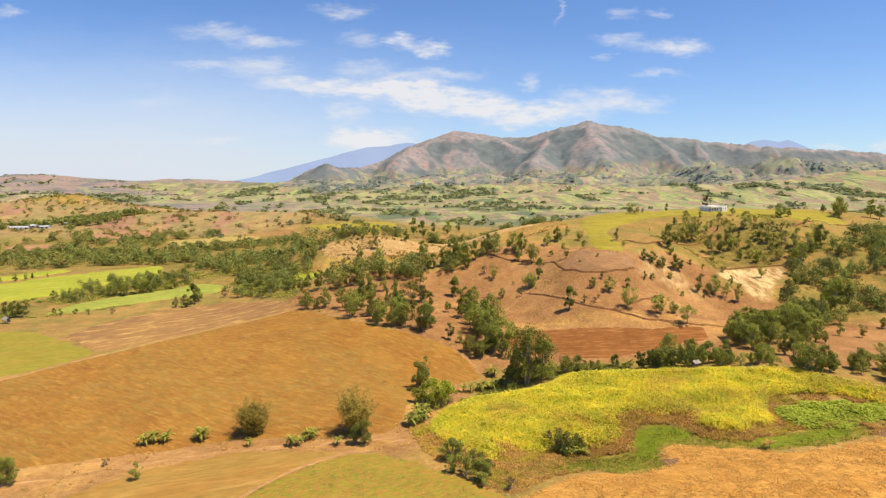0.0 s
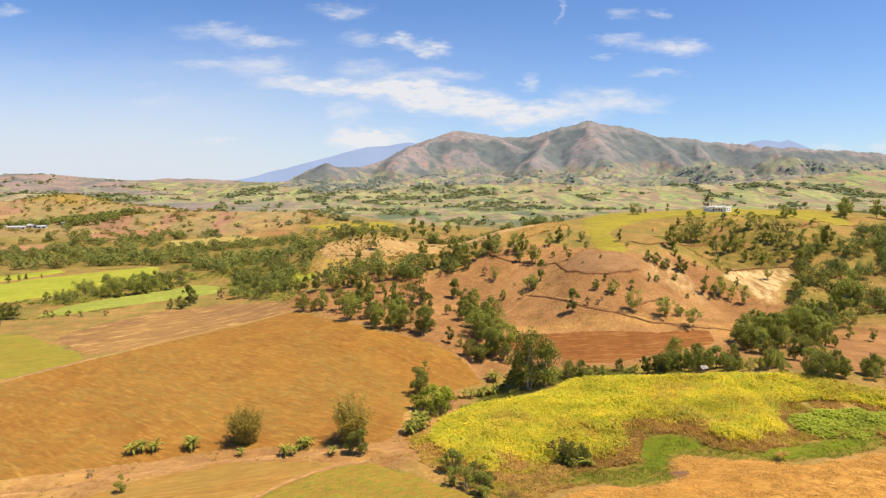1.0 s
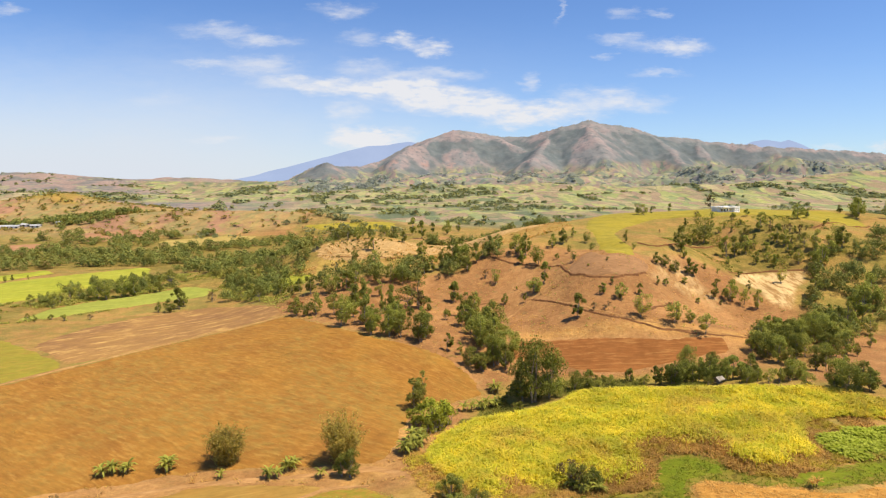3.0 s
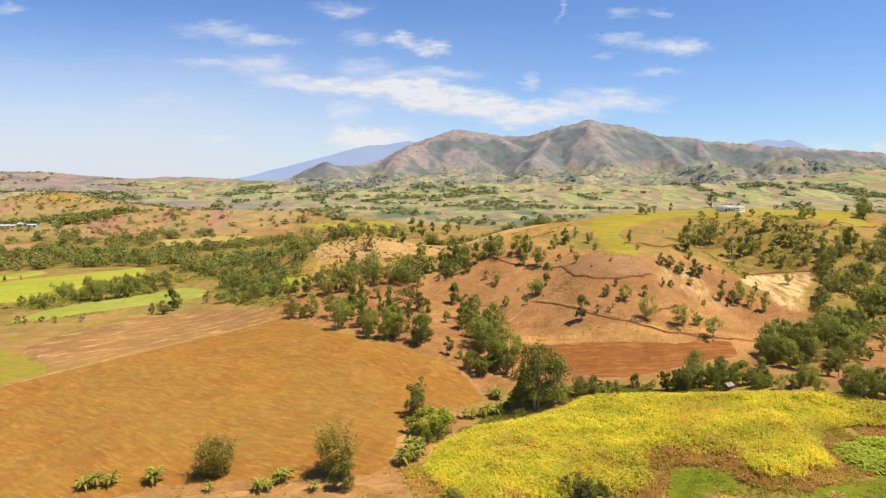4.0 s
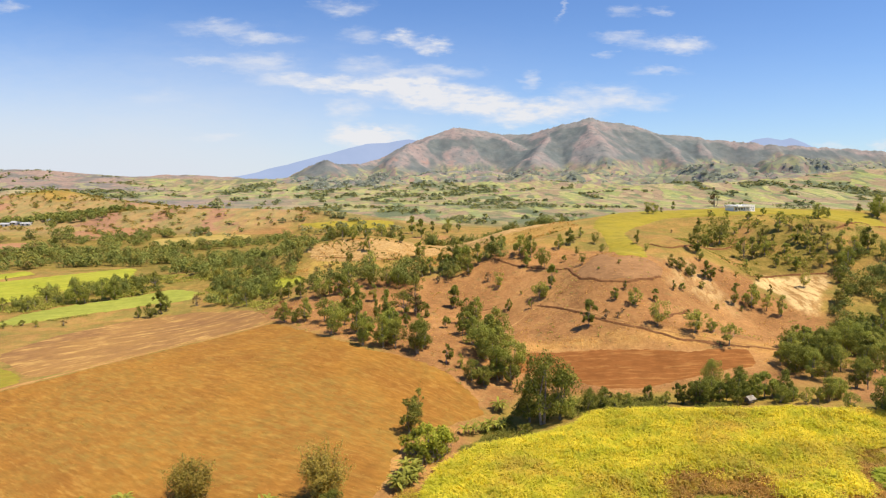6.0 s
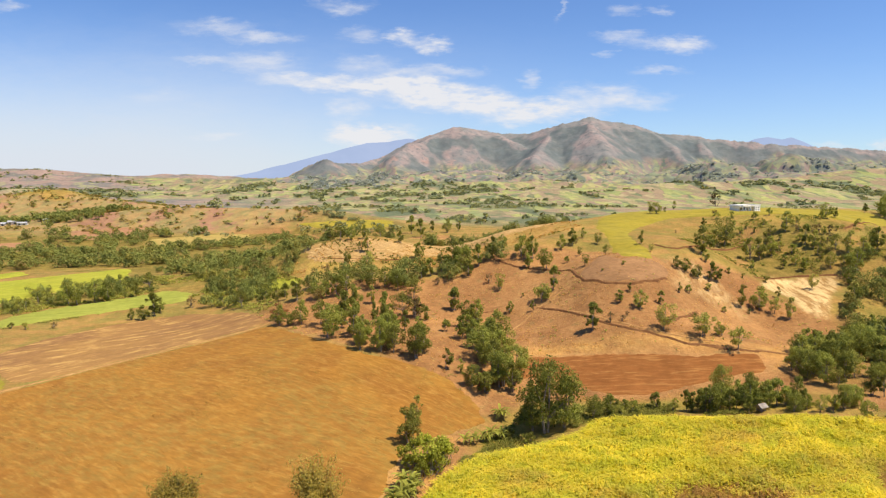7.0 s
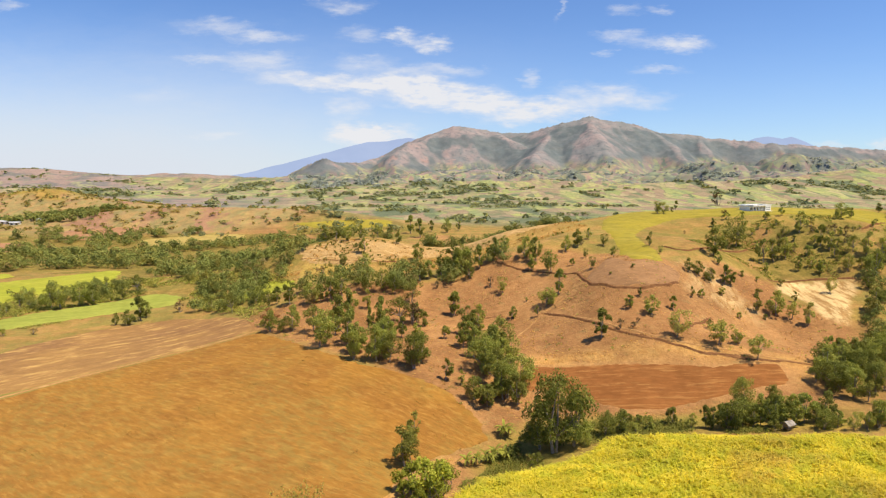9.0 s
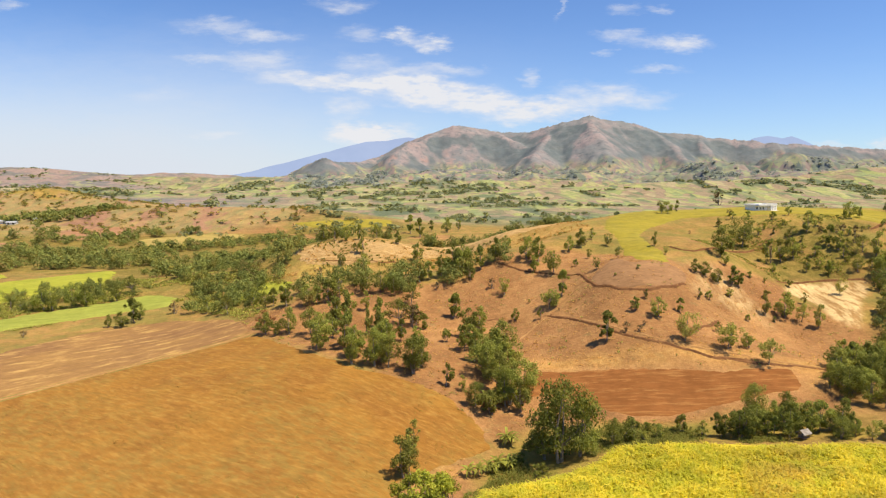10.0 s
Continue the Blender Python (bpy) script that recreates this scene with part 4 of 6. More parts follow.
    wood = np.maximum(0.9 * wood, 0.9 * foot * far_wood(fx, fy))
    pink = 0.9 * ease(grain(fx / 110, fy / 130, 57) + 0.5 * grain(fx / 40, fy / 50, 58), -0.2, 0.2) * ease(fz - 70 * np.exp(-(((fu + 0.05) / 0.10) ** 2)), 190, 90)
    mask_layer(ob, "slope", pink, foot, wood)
    tagged(ob, "broad mountain range of brown and grey-green folded slopes", "mountain", kind="structure")

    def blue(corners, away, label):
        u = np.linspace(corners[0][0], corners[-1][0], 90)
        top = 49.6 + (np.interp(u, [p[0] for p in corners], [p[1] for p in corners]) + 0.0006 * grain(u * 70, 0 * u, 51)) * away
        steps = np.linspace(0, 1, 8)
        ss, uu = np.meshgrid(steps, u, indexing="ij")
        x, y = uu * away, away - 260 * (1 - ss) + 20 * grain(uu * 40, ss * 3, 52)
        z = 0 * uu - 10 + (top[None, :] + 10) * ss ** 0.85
        tagged(sheet("backdrop", np.stack([x.ravel(), y.ravel(), z.ravel()], 1), grid_faces(8, len(u)), HAZE_GLOW), label, "mountain", kind="structure")

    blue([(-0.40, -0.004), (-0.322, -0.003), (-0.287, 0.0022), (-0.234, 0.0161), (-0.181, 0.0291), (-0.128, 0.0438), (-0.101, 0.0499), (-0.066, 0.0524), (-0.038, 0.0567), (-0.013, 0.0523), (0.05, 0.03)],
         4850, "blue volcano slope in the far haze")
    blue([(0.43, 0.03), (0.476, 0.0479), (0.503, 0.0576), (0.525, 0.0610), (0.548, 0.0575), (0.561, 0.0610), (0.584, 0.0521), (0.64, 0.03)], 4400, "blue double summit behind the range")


build_ground()
build_fields()
build_mountains()

# ---- where the single trees and bushes stand: x, y and height in metres ----
DARK_TREES_A = [
    (-62.8, 90.6, 4), (-65.6, 91.9, 3.4), (-11.6, 103.3, 4.6), (92.1, 129.5, 4.3), (79.7, 129.7, 5.3),
    (90, 130, 3.4), (74.1, 137.5, 2.5), (76.4, 138, 3), (66.8, 138.1, 3), (21.9, 138.8, 12.8), (25, 139.6, 9.7),
    (65.3, 140.3, 3.6), (19.6, 141.1, 7.8), (31.1, 143, 4.8), (64.1, 144.8, 4.2), (60, 147.3, 3.2), (63.5, 149.8, 4.4),
    (58.2, 150.3, 6.1), (79.8, 156, 4.6), (9.6, 157.1, 4.4), (15.2, 158, 7.2), (78.2, 158.8, 4.6), (84.9, 159.2, 5.8),
    (89.9, 163.1, 6), (-2, 166.5, 7.2), (99.6, 167.4, 6.1), (-10.1, 169, 7.8), (97.7, 169.5, 6.2), (-14.7, 169.6, 6.2),
]
DARK_TREES_B = [
    (12.7, 170.2, 7.1), (-8, 171.5, 5.7), (126.7, 171.5, 3.1), (16.8, 175.5, 6.1), (107.6, 176.5, 5.8), (-23.7, 179.1, 8.3),
    (8.7, 180.2, 5.7), (10.3, 193, 6.7), (-22.1, 196.7, 8.4), (-37, 196.8, 3.9), (-33.5, 197, 5.8), (-11.2, 198.3, 7.2),
    (-39.6, 198.5, 5.6), (22.7, 202, 3.2), (-20.4, 206, 7.5), (-136.6, 206.5, 5.7), (-134.1, 206.5, 5), (7.1, 207, 5.8),
    (7.5, 207.3, 6.1), (-142.2, 210.1, 4.4), (-30.2, 218.2, 5), (-27.3, 218.2, 6.4), (-33.3, 219.7, 5.8), (-24.3, 220.2, 6.5),
    (-39.5, 220.4, 6.5), (-9.2, 221.6, 5.8), (-16.9, 222.7, 6.6), (-13.3, 223.4, 6.6), (-44.2, 224, 5.1), (-46.6, 224.7, 4.8),
]
DARK_TREES_C = [
    (-91.9, 224.8, 3.5), (-88.5, 225, 4.7), (12.8, 226.8, 4.7), (-86.9, 230, 7.6), (-51.4, 230, 5.3), (0.7, 230.7, 5.3),
    (4.5, 232, 6.8), (9.5, 232, 7.2), (16.3, 232.1, 6.4), (7.5, 232.8, 8.4), (10.6, 233.3, 8.4), (-87.1, 234.3, 4.9),
    (20.6, 235, 7.3), (24.4, 240.7, 5.8), (-121.6, 243.5, 6.8), (-114.9, 247.2, 7.7), (-110.7, 247.4, 6.9), (-31.4, 269.6, 5.3),
    (-187.6, 275.3, 2.4), (-3.8, 276, 6.3), (-182.6, 277, 3.3), (-181.2, 282.3, 2.9), (-180, 285, 2.8), (-173.7, 286, 2.2),
    (206.3, 287.9, 6.3), (-32.1, 288.5, 5.6), (-26.5, 289.4, 5.7), (-11.5, 289.5, 5.7), (205.3, 292.5, 7.9), (190, 294.7, 4.3),
]
DARK_TREES_D = [
    (195.1, 297.6, 7.5), (54.6, 492.4, 10.2), (-7.5, 532.9, 13.9), (-15.9, 556, 14.5), (14.2, 566.3, 11.1), (1.3, 571.3, 9.3),
    (24.2, 584, 9.5), (10.7, 174.5, 6.5), (12.8, 167.5, 7), (16.3, 158.4, 7), (19.3, 161.9, 7), (13.6, 199.7, 5),
    (9.8, 181.5, 5.5), (-14.4, 173.5, 7), (-9.3, 174.7, 7), (-0.8, 169.9, 6), (-10.9, 193.4, 6), (-17, 181, 7),
    (81.2, 156.1, 5), (83.7, 151.8, 5.5), (87.9, 148.7, 5), (98.2, 156.6, 6),
]
OLIVE_TREES_A = [
    (-44.5, 91.5, 2.6), (83, 129.6, 4.8), (102.8, 139.3, 3.6), (18.9, 145.4, 4), (7.5, 161.6, 3.2), (4.3, 162.7, 4.3),
    (115, 163.1, 3.6), (68.7, 165.8, 5.1), (110.5, 165.9, 3.6), (62.9, 171.1, 5.4), (63.7, 171.6, 3.7), (67.4, 172.5, 3.6),
    (-6.4, 200.2, 6.6), (-122.8, 207.8, 2.5), (-126.1, 209.9, 2.2), (21.7, 216.6, 4.5), (-58.5, 227.9, 6), (-2, 229.2, 5.3),
    (-131.1, 231.9, 4.8), (-63, 233.7, 5.4), (-140.7, 234, 3.7), (-67.3, 235.2, 4.6), (-130.9, 235.9, 4.1), (-137.8, 239.5, 3.3),
    (-128.3, 243.4, 4.2), (-131.6, 243.5, 3.8), (-118.8, 243.7, 7.6), (-106.4, 251.4, 4.4), (-104.5, 255.4, 5.3), (-113, 262.9, 6.4),
]
OLIVE_TREES_B = [
    (-22.6, 264.6, 6.1), (-104.7, 267.3, 6.5), (-24.2, 278.7, 5.5), (-27.4, 279, 3.6), (-36, 289.5, 5.2), (-41.2, 293.6, 4.8),
    (-20.3, 295.2, 4.8), (-80, 519.7, 10.1), (-32.6, 547.2, 8.9), (12.8, 188.1, 5.5), (14.4, 161.5, 7.5), (17.9, 156, 6),
    (18.8, 171.2, 6), (15.6, 175.1, 7), (-14.2, 191.9, 6.5), (-7.3, 168.6, 6), (-18.8, 194, 6.5), (-23.2, 203.9, 6.5),
    (-28, 195, 6), (-1.6, 141.8, 4.5), (-2.4, 136.4, 4.6),
]
SHRUBS_A = [
    (7, 86.6, 3.1), (3.2, 94.1, 3.5), (21.7, 98, 3.9), (23.6, 99, 3), (-12.9, 103.8, 2.9), (70.5, 135.3, 2.5),
    (34.7, 144.3, 3.5), (39.5, 144.7, 2.4), (44.2, 146.9, 3), (12.2, 155.3, 4.4), (68.5, 173.5, 2.5), (4.5, 186.6, 2.8),
    (-0.1, 198.3, 3.3), (-114.8, 209.7, 2.2), (-119.8, 211.5, 1.8), (3.1, 90.1, 2.6), (5.1, 88.6, 3), (7, 86.8, 2.8),
    (8.4, 88, 2.4), (2.3, 94.9, 2.2), (6.6, 91.6, 2.8), (7.3, 84.6, 2),
]
DRY_BUSHES_A = [
    (11.1, 83.3, 2), (-51.9, 96.9, 1.3), (20.8, 100.8, 3.6), (-3.4, 199.1, 5.9), (-107.9, 211.8, 1.8), (18.6, 220.5, 3.1),
    (2.8, 223.7, 2.2), (-78.5, 238.8, 3.7), (-37.2, 260.4, 3.4),
]
HILL_DARK_A = [
    (124.6, 237.2, 6.8), (112.9, 228.6, 4.3), (117.8, 225.5, 3.9), (130.3, 218.8, 7.3), (114.8, 197.2, 6.9), (188.9, 290.1, 8.4),
    (187.9, 300.9, 4.3), (91, 199.9, 6.7), (73.8, 208.4, 3.7), (76.8, 207.1, 4.1), (81.2, 208.9, 5.2), (77.8, 202.7, 2.5),
    (83.5, 218.4, 3.5), (84.7, 224.1, 8.4), (342, 920.3, 14), (48.3, 240.4, 5.5), (43.5, 235.9, 5.2), (36.2, 221.4, 6),
    (33.1, 229.7, 7.7), (30.1, 232.4, 7), (35.2, 205.4, 6.9), (31.4, 202.2, 5.1), (39.6, 178.1, 6.9), (52.9, 183.9, 4.7),
    (48.4, 187.1, 3.2), (59, 187.4, 3.6), (140.5, 252.4, 5.9), (144.6, 253.4, 3.7), (132, 239.5, 2.8), (124.1, 213.5, 4.6),
]
HILL_DARK_B = [
    (83.3, 209.9, 4.2), (70.8, 208, 3.3), (30.9, 224.5, 4.5), (102.8, 265.7, 3.4), (141.6, 226.8, 6.8),
]
HILL_OLIVE_A = [
    (101.8, 246, 9.4), (98.1, 246.1, 4.9), (105.2, 234.5, 7.8), (108.7, 235, 7), (113.1, 236, 6.6), (125.8, 234.6, 5.4),
    (123.4, 247.2, 6.6), (128, 253, 3.8), (128.3, 248.8, 2.9), (118.3, 247.1, 3.5), (132.9, 227.8, 7.2), (124.9, 223.5, 5.2),
    (136.2, 225.2, 6.3), (141.8, 229.5, 5.5), (94.3, 198.3, 4.8), (96.6, 195.1, 5.5), (86.1, 200.1, 4.8), (68.7, 233.2, 4.5),
    (68, 222, 2.5), (91.1, 289.4, 5.1), (93.5, 289.4, 4.6), (53.4, 248.1, 3.8), (56.6, 241.3, 3.7), (51.7, 212.7, 2.9),
    (48.1, 229.6, 2.7), (45.2, 209, 3.2), (28.8, 199.5, 3), (54.8, 173.5, 6.3), (113.4, 213.5, 4.1), (117.1, 229.1, 3.1),
]
HILL_OLIVE_B = [
    (130.7, 230.5, 5.4), (100.3, 207.6, 3.1), (125, 230.3, 4.4), (113.7, 241.2, 5.4), (52.5, 190.8, 2.6), (65.5, 181.9, 2.2),
    (67, 195.4, 2.6),
]
HILL_SHRUBS_A = [
    (114.6, 251.2, 2.1), (120.4, 263.2, 2.9), (127.3, 265.3, 2.8), (110.7, 253.3, 2.6), (90.6, 208.9, 2.3), (110.6, 271.8, 3),
    (115.8, 270.3, 2.2), (99.4, 295.8, 2.1), (70.3, 197.4, 2.1), (53.6, 201.5, 1), (103.7, 229.3, 2.1), (90.4, 217.4, 1.8),
    (95, 218.2, 1.6), (120.1, 228.1, 2.2), (119, 235, 3.1), (117, 238.6, 2.7), (103, 219.9, 2), (128.9, 223.5, 3.1),
    (124.4, 239.9, 2.3), (128.4, 234.7, 2.7), (132.6, 224.1, 3.1), (87, 197.4, 1.4), (79, 194.7, 1.8), (47.6, 200.9, 0.9),
    (42.6, 222, 1.9), (27.4, 209.3, 1.1), (120.1, 255.5, 1.9), (109.9, 258.5, 1.9), (145.1, 243.1, 1.9), (119.3, 243.4, 2.1),
]
HILL_DRY_A = [
    (44.3, 179.8, 2.3), (48.6, 180.8, 1.2), (46.9, 178.8, 1.4), (131.3, 241, 3.3), (134, 239.5, 2.8), (130.2, 242.6, 2.3),
    (131.5, 235.3, 2.7), (108.3, 243.4, 1.8), (459.1, 1048.6, 19.5), (111.5, 276, 2.5), (90, 259.6, 1.4), (49.6, 242, 2.1),
    (33.3, 199.1, 0.8), (126.5, 244.6, 2.1),
]
VERGE_OLIVE_A = [
    (-2.6, 131.3, 6.3), (-1.6, 132.3, 4.7),
]
VERGE_SHRUBS_A = [
    (-1.3, 123.3, 4.2), (0.5, 121.7, 5.8), (2.5, 122.7, 5.2), (3.8, 124.6, 3.5), (-0.3, 118.2, 3.1), (1.4, 120.2, 3.6),
    (-2, 120.7, 2.9),
]
GLEN_DARK = [
    (77.6, 128.3, 5.9), (78.3, 126.3, 6.3), (72.8, 135.4, 4.6), (75.4, 136.9, 4.1), (82.2, 142.3, 5.2), (73.1, 130.4, 3.2),
    (78.8, 150.8, 6), (77.9, 154.9, 5.5), (91.2, 153.7, 6), (121.7, 185.5, 9.1), (90.6, 163.2, 6.9), (99.9, 171.5, 8.1),
    (109.5, 177.4, 7.8), (64.6, 136.5, 3.4), (67, 137, 2.9), (122.1, 189.6, 8.8), (128.9, 193.7, 9.1),
]
GLEN_OLIVE = [
    (82.9, 129.3, 5.1), (70.1, 134.4, 3.2), (83.5, 140.8, 4.3), (68.2, 134.9, 2.7), (76.3, 158, 4.6), (93.8, 153.6, 4.8),
    (114.8, 180.9, 7.6), (118, 176.8, 5.3), (99.5, 154.5, 3.3), (79.8, 148.3, 3.9), (86.8, 153.8, 4.7), (89, 143.7, 3.6),
]
DARK_TREES = DARK_TREES_A + DARK_TREES_B + DARK_TREES_C + DARK_TREES_D + HILL_DARK_A + HILL_DARK_B + GLEN_DARK
OLIVE_TREES = OLIVE_TREES_A + OLIVE_TREES_B + HILL_OLIVE_A + HILL_OLIVE_B + VERGE_OLIVE_A + GLEN_OLIVE
SHRUBS = SHRUBS_A + HILL_SHRUBS_A
DRY_BUSHES = DRY_BUSHES_A + HILL_DRY_A
VERGE_SHRUBS = VERGE_SHRUBS_A

# ---- thickets ----
EDGE_THICKET = [(-37.2, 211.7), (-24.7, 220.2), (-0.8, 217.0), (0.9, 168.2), (-11.2, 168.9), (-26.1, 184.9), (-37.3, 201.5)]
GULLY_THICKET = [(7.5, 178.7), (20.7, 196.9), (20.2, 162.6), (16.6, 149.5), (11.7, 154.0)]
MID_ROW = [(-47.2, 233.6), (-13.9, 241.0), (24.8, 237.6), (27.3, 228.7), (-8.6, 222.6), (-31.0, 212.9)]
STREAM_THICKET = [(46.3, 143.9), (57.5, 147.6), (73.2, 146.0), (69.8, 137.1), (58.8, 139.9), (48.5, 139.5)]
FORK_THICKET = [(77.4, 161.5), (92.5, 177.8), (105.8, 186.2), (121.4, 181.8), (111.5, 175.9), (90.5, 148.7), (81.3, 141.8), (74.0, 137.4), (75.0, 146.9), (77.7, 153.3)]
HILLSIDE = [(102.4, 268.0), (124.3, 262.2), (154.7, 253.3), (147.6, 227.0), (126.6, 220.8), (105.6, 226.3), (88.6, 226.2)]
WOODS_EDGE = [(-115.2, 334.4), (-100.5, 353.5), (-51.7, 285.6), (-43.5, 231.1), (-57.8, 226.1), (-78.0, 244.6)]
RIDGE_TOP = [(-52.0, 293.7), (-30, 302), (20, 312), (60, 320), (60, 302), (30, 300), (0, 297)]
HEDGE = [(-140.5, 278.0), (-126.0, 279.9), (-89.7, 270.2), (-80.7, 259.3), (-98.4, 264.0), (-111.7, 252.3), (-124.8, 241.1), (-132, 229), (-142, 240)]
RIGHT_FRONT = [(78.4, 128.7), (85.9, 129.1), (98.7, 132.1), (106.2, 130.1), (100.0, 121.7), (88.9, 121.8)]
WOODS_BACK = [(-432, 560), (-440, 640), (-330, 690), (-290, 660), (-300, 600), (-330, 575), (-345, 610), (-400, 600), (-410, 560)]


# ---- plants ----
def part(name, ob, parent, label=""):
    """Makes a mesh object a part of its thing."""
    ob.name = name
    ob.parent = parent
    if label:
        tagged(ob, label)
    return ob


def leaf_cloud(centres, normals, length, width, rng, tips=True):
    """Corners and faces of small pointed leaves, one at each centre."""
    n = len(centres)
    normals = normals / (np.linalg.norm(normals, axis=1, keepdims=True) + 1e-9)
    side = np.cross(normals, rng.normal(size=(n, 3)))
    side /= np.linalg.norm(side, axis=1, keepdims=True) + 1e-9
    along = np.cross(normals, side)
    a = along * (length * rng.uniform(0.7, 1.3, (n, 1)))
    b = side * (width * rng.uniform(0.7, 1.3, (n, 1)))
    c = centres + normals * width * 0.3
    verts = np.stack([centres - a, c + b - 0.2 * a, centres + a, c - b - 0.2 * a], 1).reshape(-1, 3)
    return verts, np.arange(4 * n).reshape(-1, 4)


def tube(points, radii, sides=6):
    """Corners and faces of a tapered stem along a line of points."""
    verts, faces = [], []
    points = [Vector(p) for p in points]
    for i, (p, r) in enumerate(zip(points, radii)):
        way = (points[min(i + 1, len(points) - 1)] - points[max(i - 1, 0)]).normalized()
        u = way.cross(Vector((0.3, 1, 0.1))).normalized()
        v = way.cross(u)
        for k in range(sides):
            a = 2 * math.pi * k / sides
            verts.append(p + (u * math.cos(a) + v * math.sin(a)) * r)
    for i in range(len(points) - 1):
        for k in range(sides):
            q = (k + 1) % sides
            faces.append((i * sides + k, i * sides + q, (i + 1) * sides + q, (i + 1) * sides + k))
    return [tuple(v) for v in verts], faces


def join(pieces):
    verts, faces, n = [], [], 0
    for v, f in pieces:
        verts.append(np.asarray(v, float))
        faces.append(np.asarray(f) + n)
        n += len(v)
    return np.concatenate(verts), np.concatenate(faces)


def tree(name, seed, leaves, wide, low, clumps, leaf, material, label, category, lean=0.05, stems=1):
    """A tree one metre high, to be scaled: a forked tapered trunk and a crown of leafy clumps with gaps."""
    rng = np.random.default_rng(seed)
    root = new(name)
    tagged(root, label, category)
    mids = []
    for k in range(clumps):
        a, e = rng.uniform(0, 2 * math.pi), rng.uniform(-0.95, 1.0)
        out = math.sqrt(max(0.0, 1 - e * e)) * rng.uniform(0.35, 1.0)
        mid_z, half = (1 + low) / 2, (1 - low) / 2 * 0.9
        mids.append((wide * out * math.cos(a) * rng.uniform(0.8, 1.3) + lean, wide * out * math.sin(a) * rng.uniform(0.8, 1.3), mid_z + half * e * rng.uniform(0.7, 1.0)))
    mids.append((lean, 0, 0.9))
    mids = np.array(mids)
    size = rng.uniform(0.40, 1.0, len(mids)) * wide * 0.42
    pick = rng.choice(len(mids), leaves, p=size ** 2 / (size ** 2).sum())
    way = rng.normal(size=(leaves, 3))
    way[:, 2] = way[:, 2] * 0.9 + 0.12
    way /= np.linalg.norm(way, axis=1, keepdims=True)
    reach = size[pick, None] * rng.uniform(0.5, 1.1, (leaves, 1)) * np.array([1, 1, 0.82])
    centres = mids[pick] + way * reach
    centres[:, 2] = np.maximum(centres[:, 2], 0.04)
    verts, faces = leaf_cloud(centres, 0.75 * way + 0.5 * rng.normal(size=way.shape) + np.array([0.15, -0.08, 0.60]), leaf, leaf * 0.6, rng)
    part("crown", sheet("crown", verts, faces, material, False), root)
    pieces = []
    fork = low + 0.22
    for s in range(stems):
        foot = (0.05 * s * math.cos(s * 2.4), 0.05 * s * math.sin(s * 2.4), -0.04)
        bend = (lean * 0.5 + foot[0] * 2, foot[1] * 2, fork * 0.55)
        pieces.append(tube([foot, bend, (lean + foot[0] * 3, foot[1] * 3, fork), (lean, 0, 0.82)], [0.030, 0.024, 0.017, 0.006]))
    for m in mids[: min(7, len(mids))]:
        pieces.append(tube([(lean * 0.6, 0, fork * 0.75), tuple((np.array((lean, 0, fork)) * 0.5 + m * 0.5) - (0, 0, 0.03)), tuple(m)], [0.015, 0.010, 0.003], 5))
    verts, faces = join(pieces)
    part("trunk", sheet("trunk", verts, faces, BARK), root)
    return root


def stand(ob, x, y, tall, wide=1.0, rng=None, sink=0.05, copy=True):
    """Places a copy of a plant on the ground, turned and scaled."""
    r = rng or random
    m = Matrix.Translation((x, y, float(height(x, y)) - sink)) @ Matrix.Rotation(r.uniform(0, 6.28), 4, "Z") @ Matrix.Diagonal((tall * wide, tall * wide, tall, 1))
    return copy_thing(ob, m)


def retire(obs):
    """Removes the patterns from which the copies were made."""
    for ob in obs:
        for o in (*ob.children_recursive, ob):
            bpy.data.objects.remove(o)


DARK_LABEL = "leafy dark green tree with a rounded uneven crown"
OLIVE_LABEL = "light olive-green tree with a loose airy crown"
SHRUB_LABEL = "low bushy green shrub on dry ground"
DRY_LABEL = "dry brownish bush with sparse leaves"


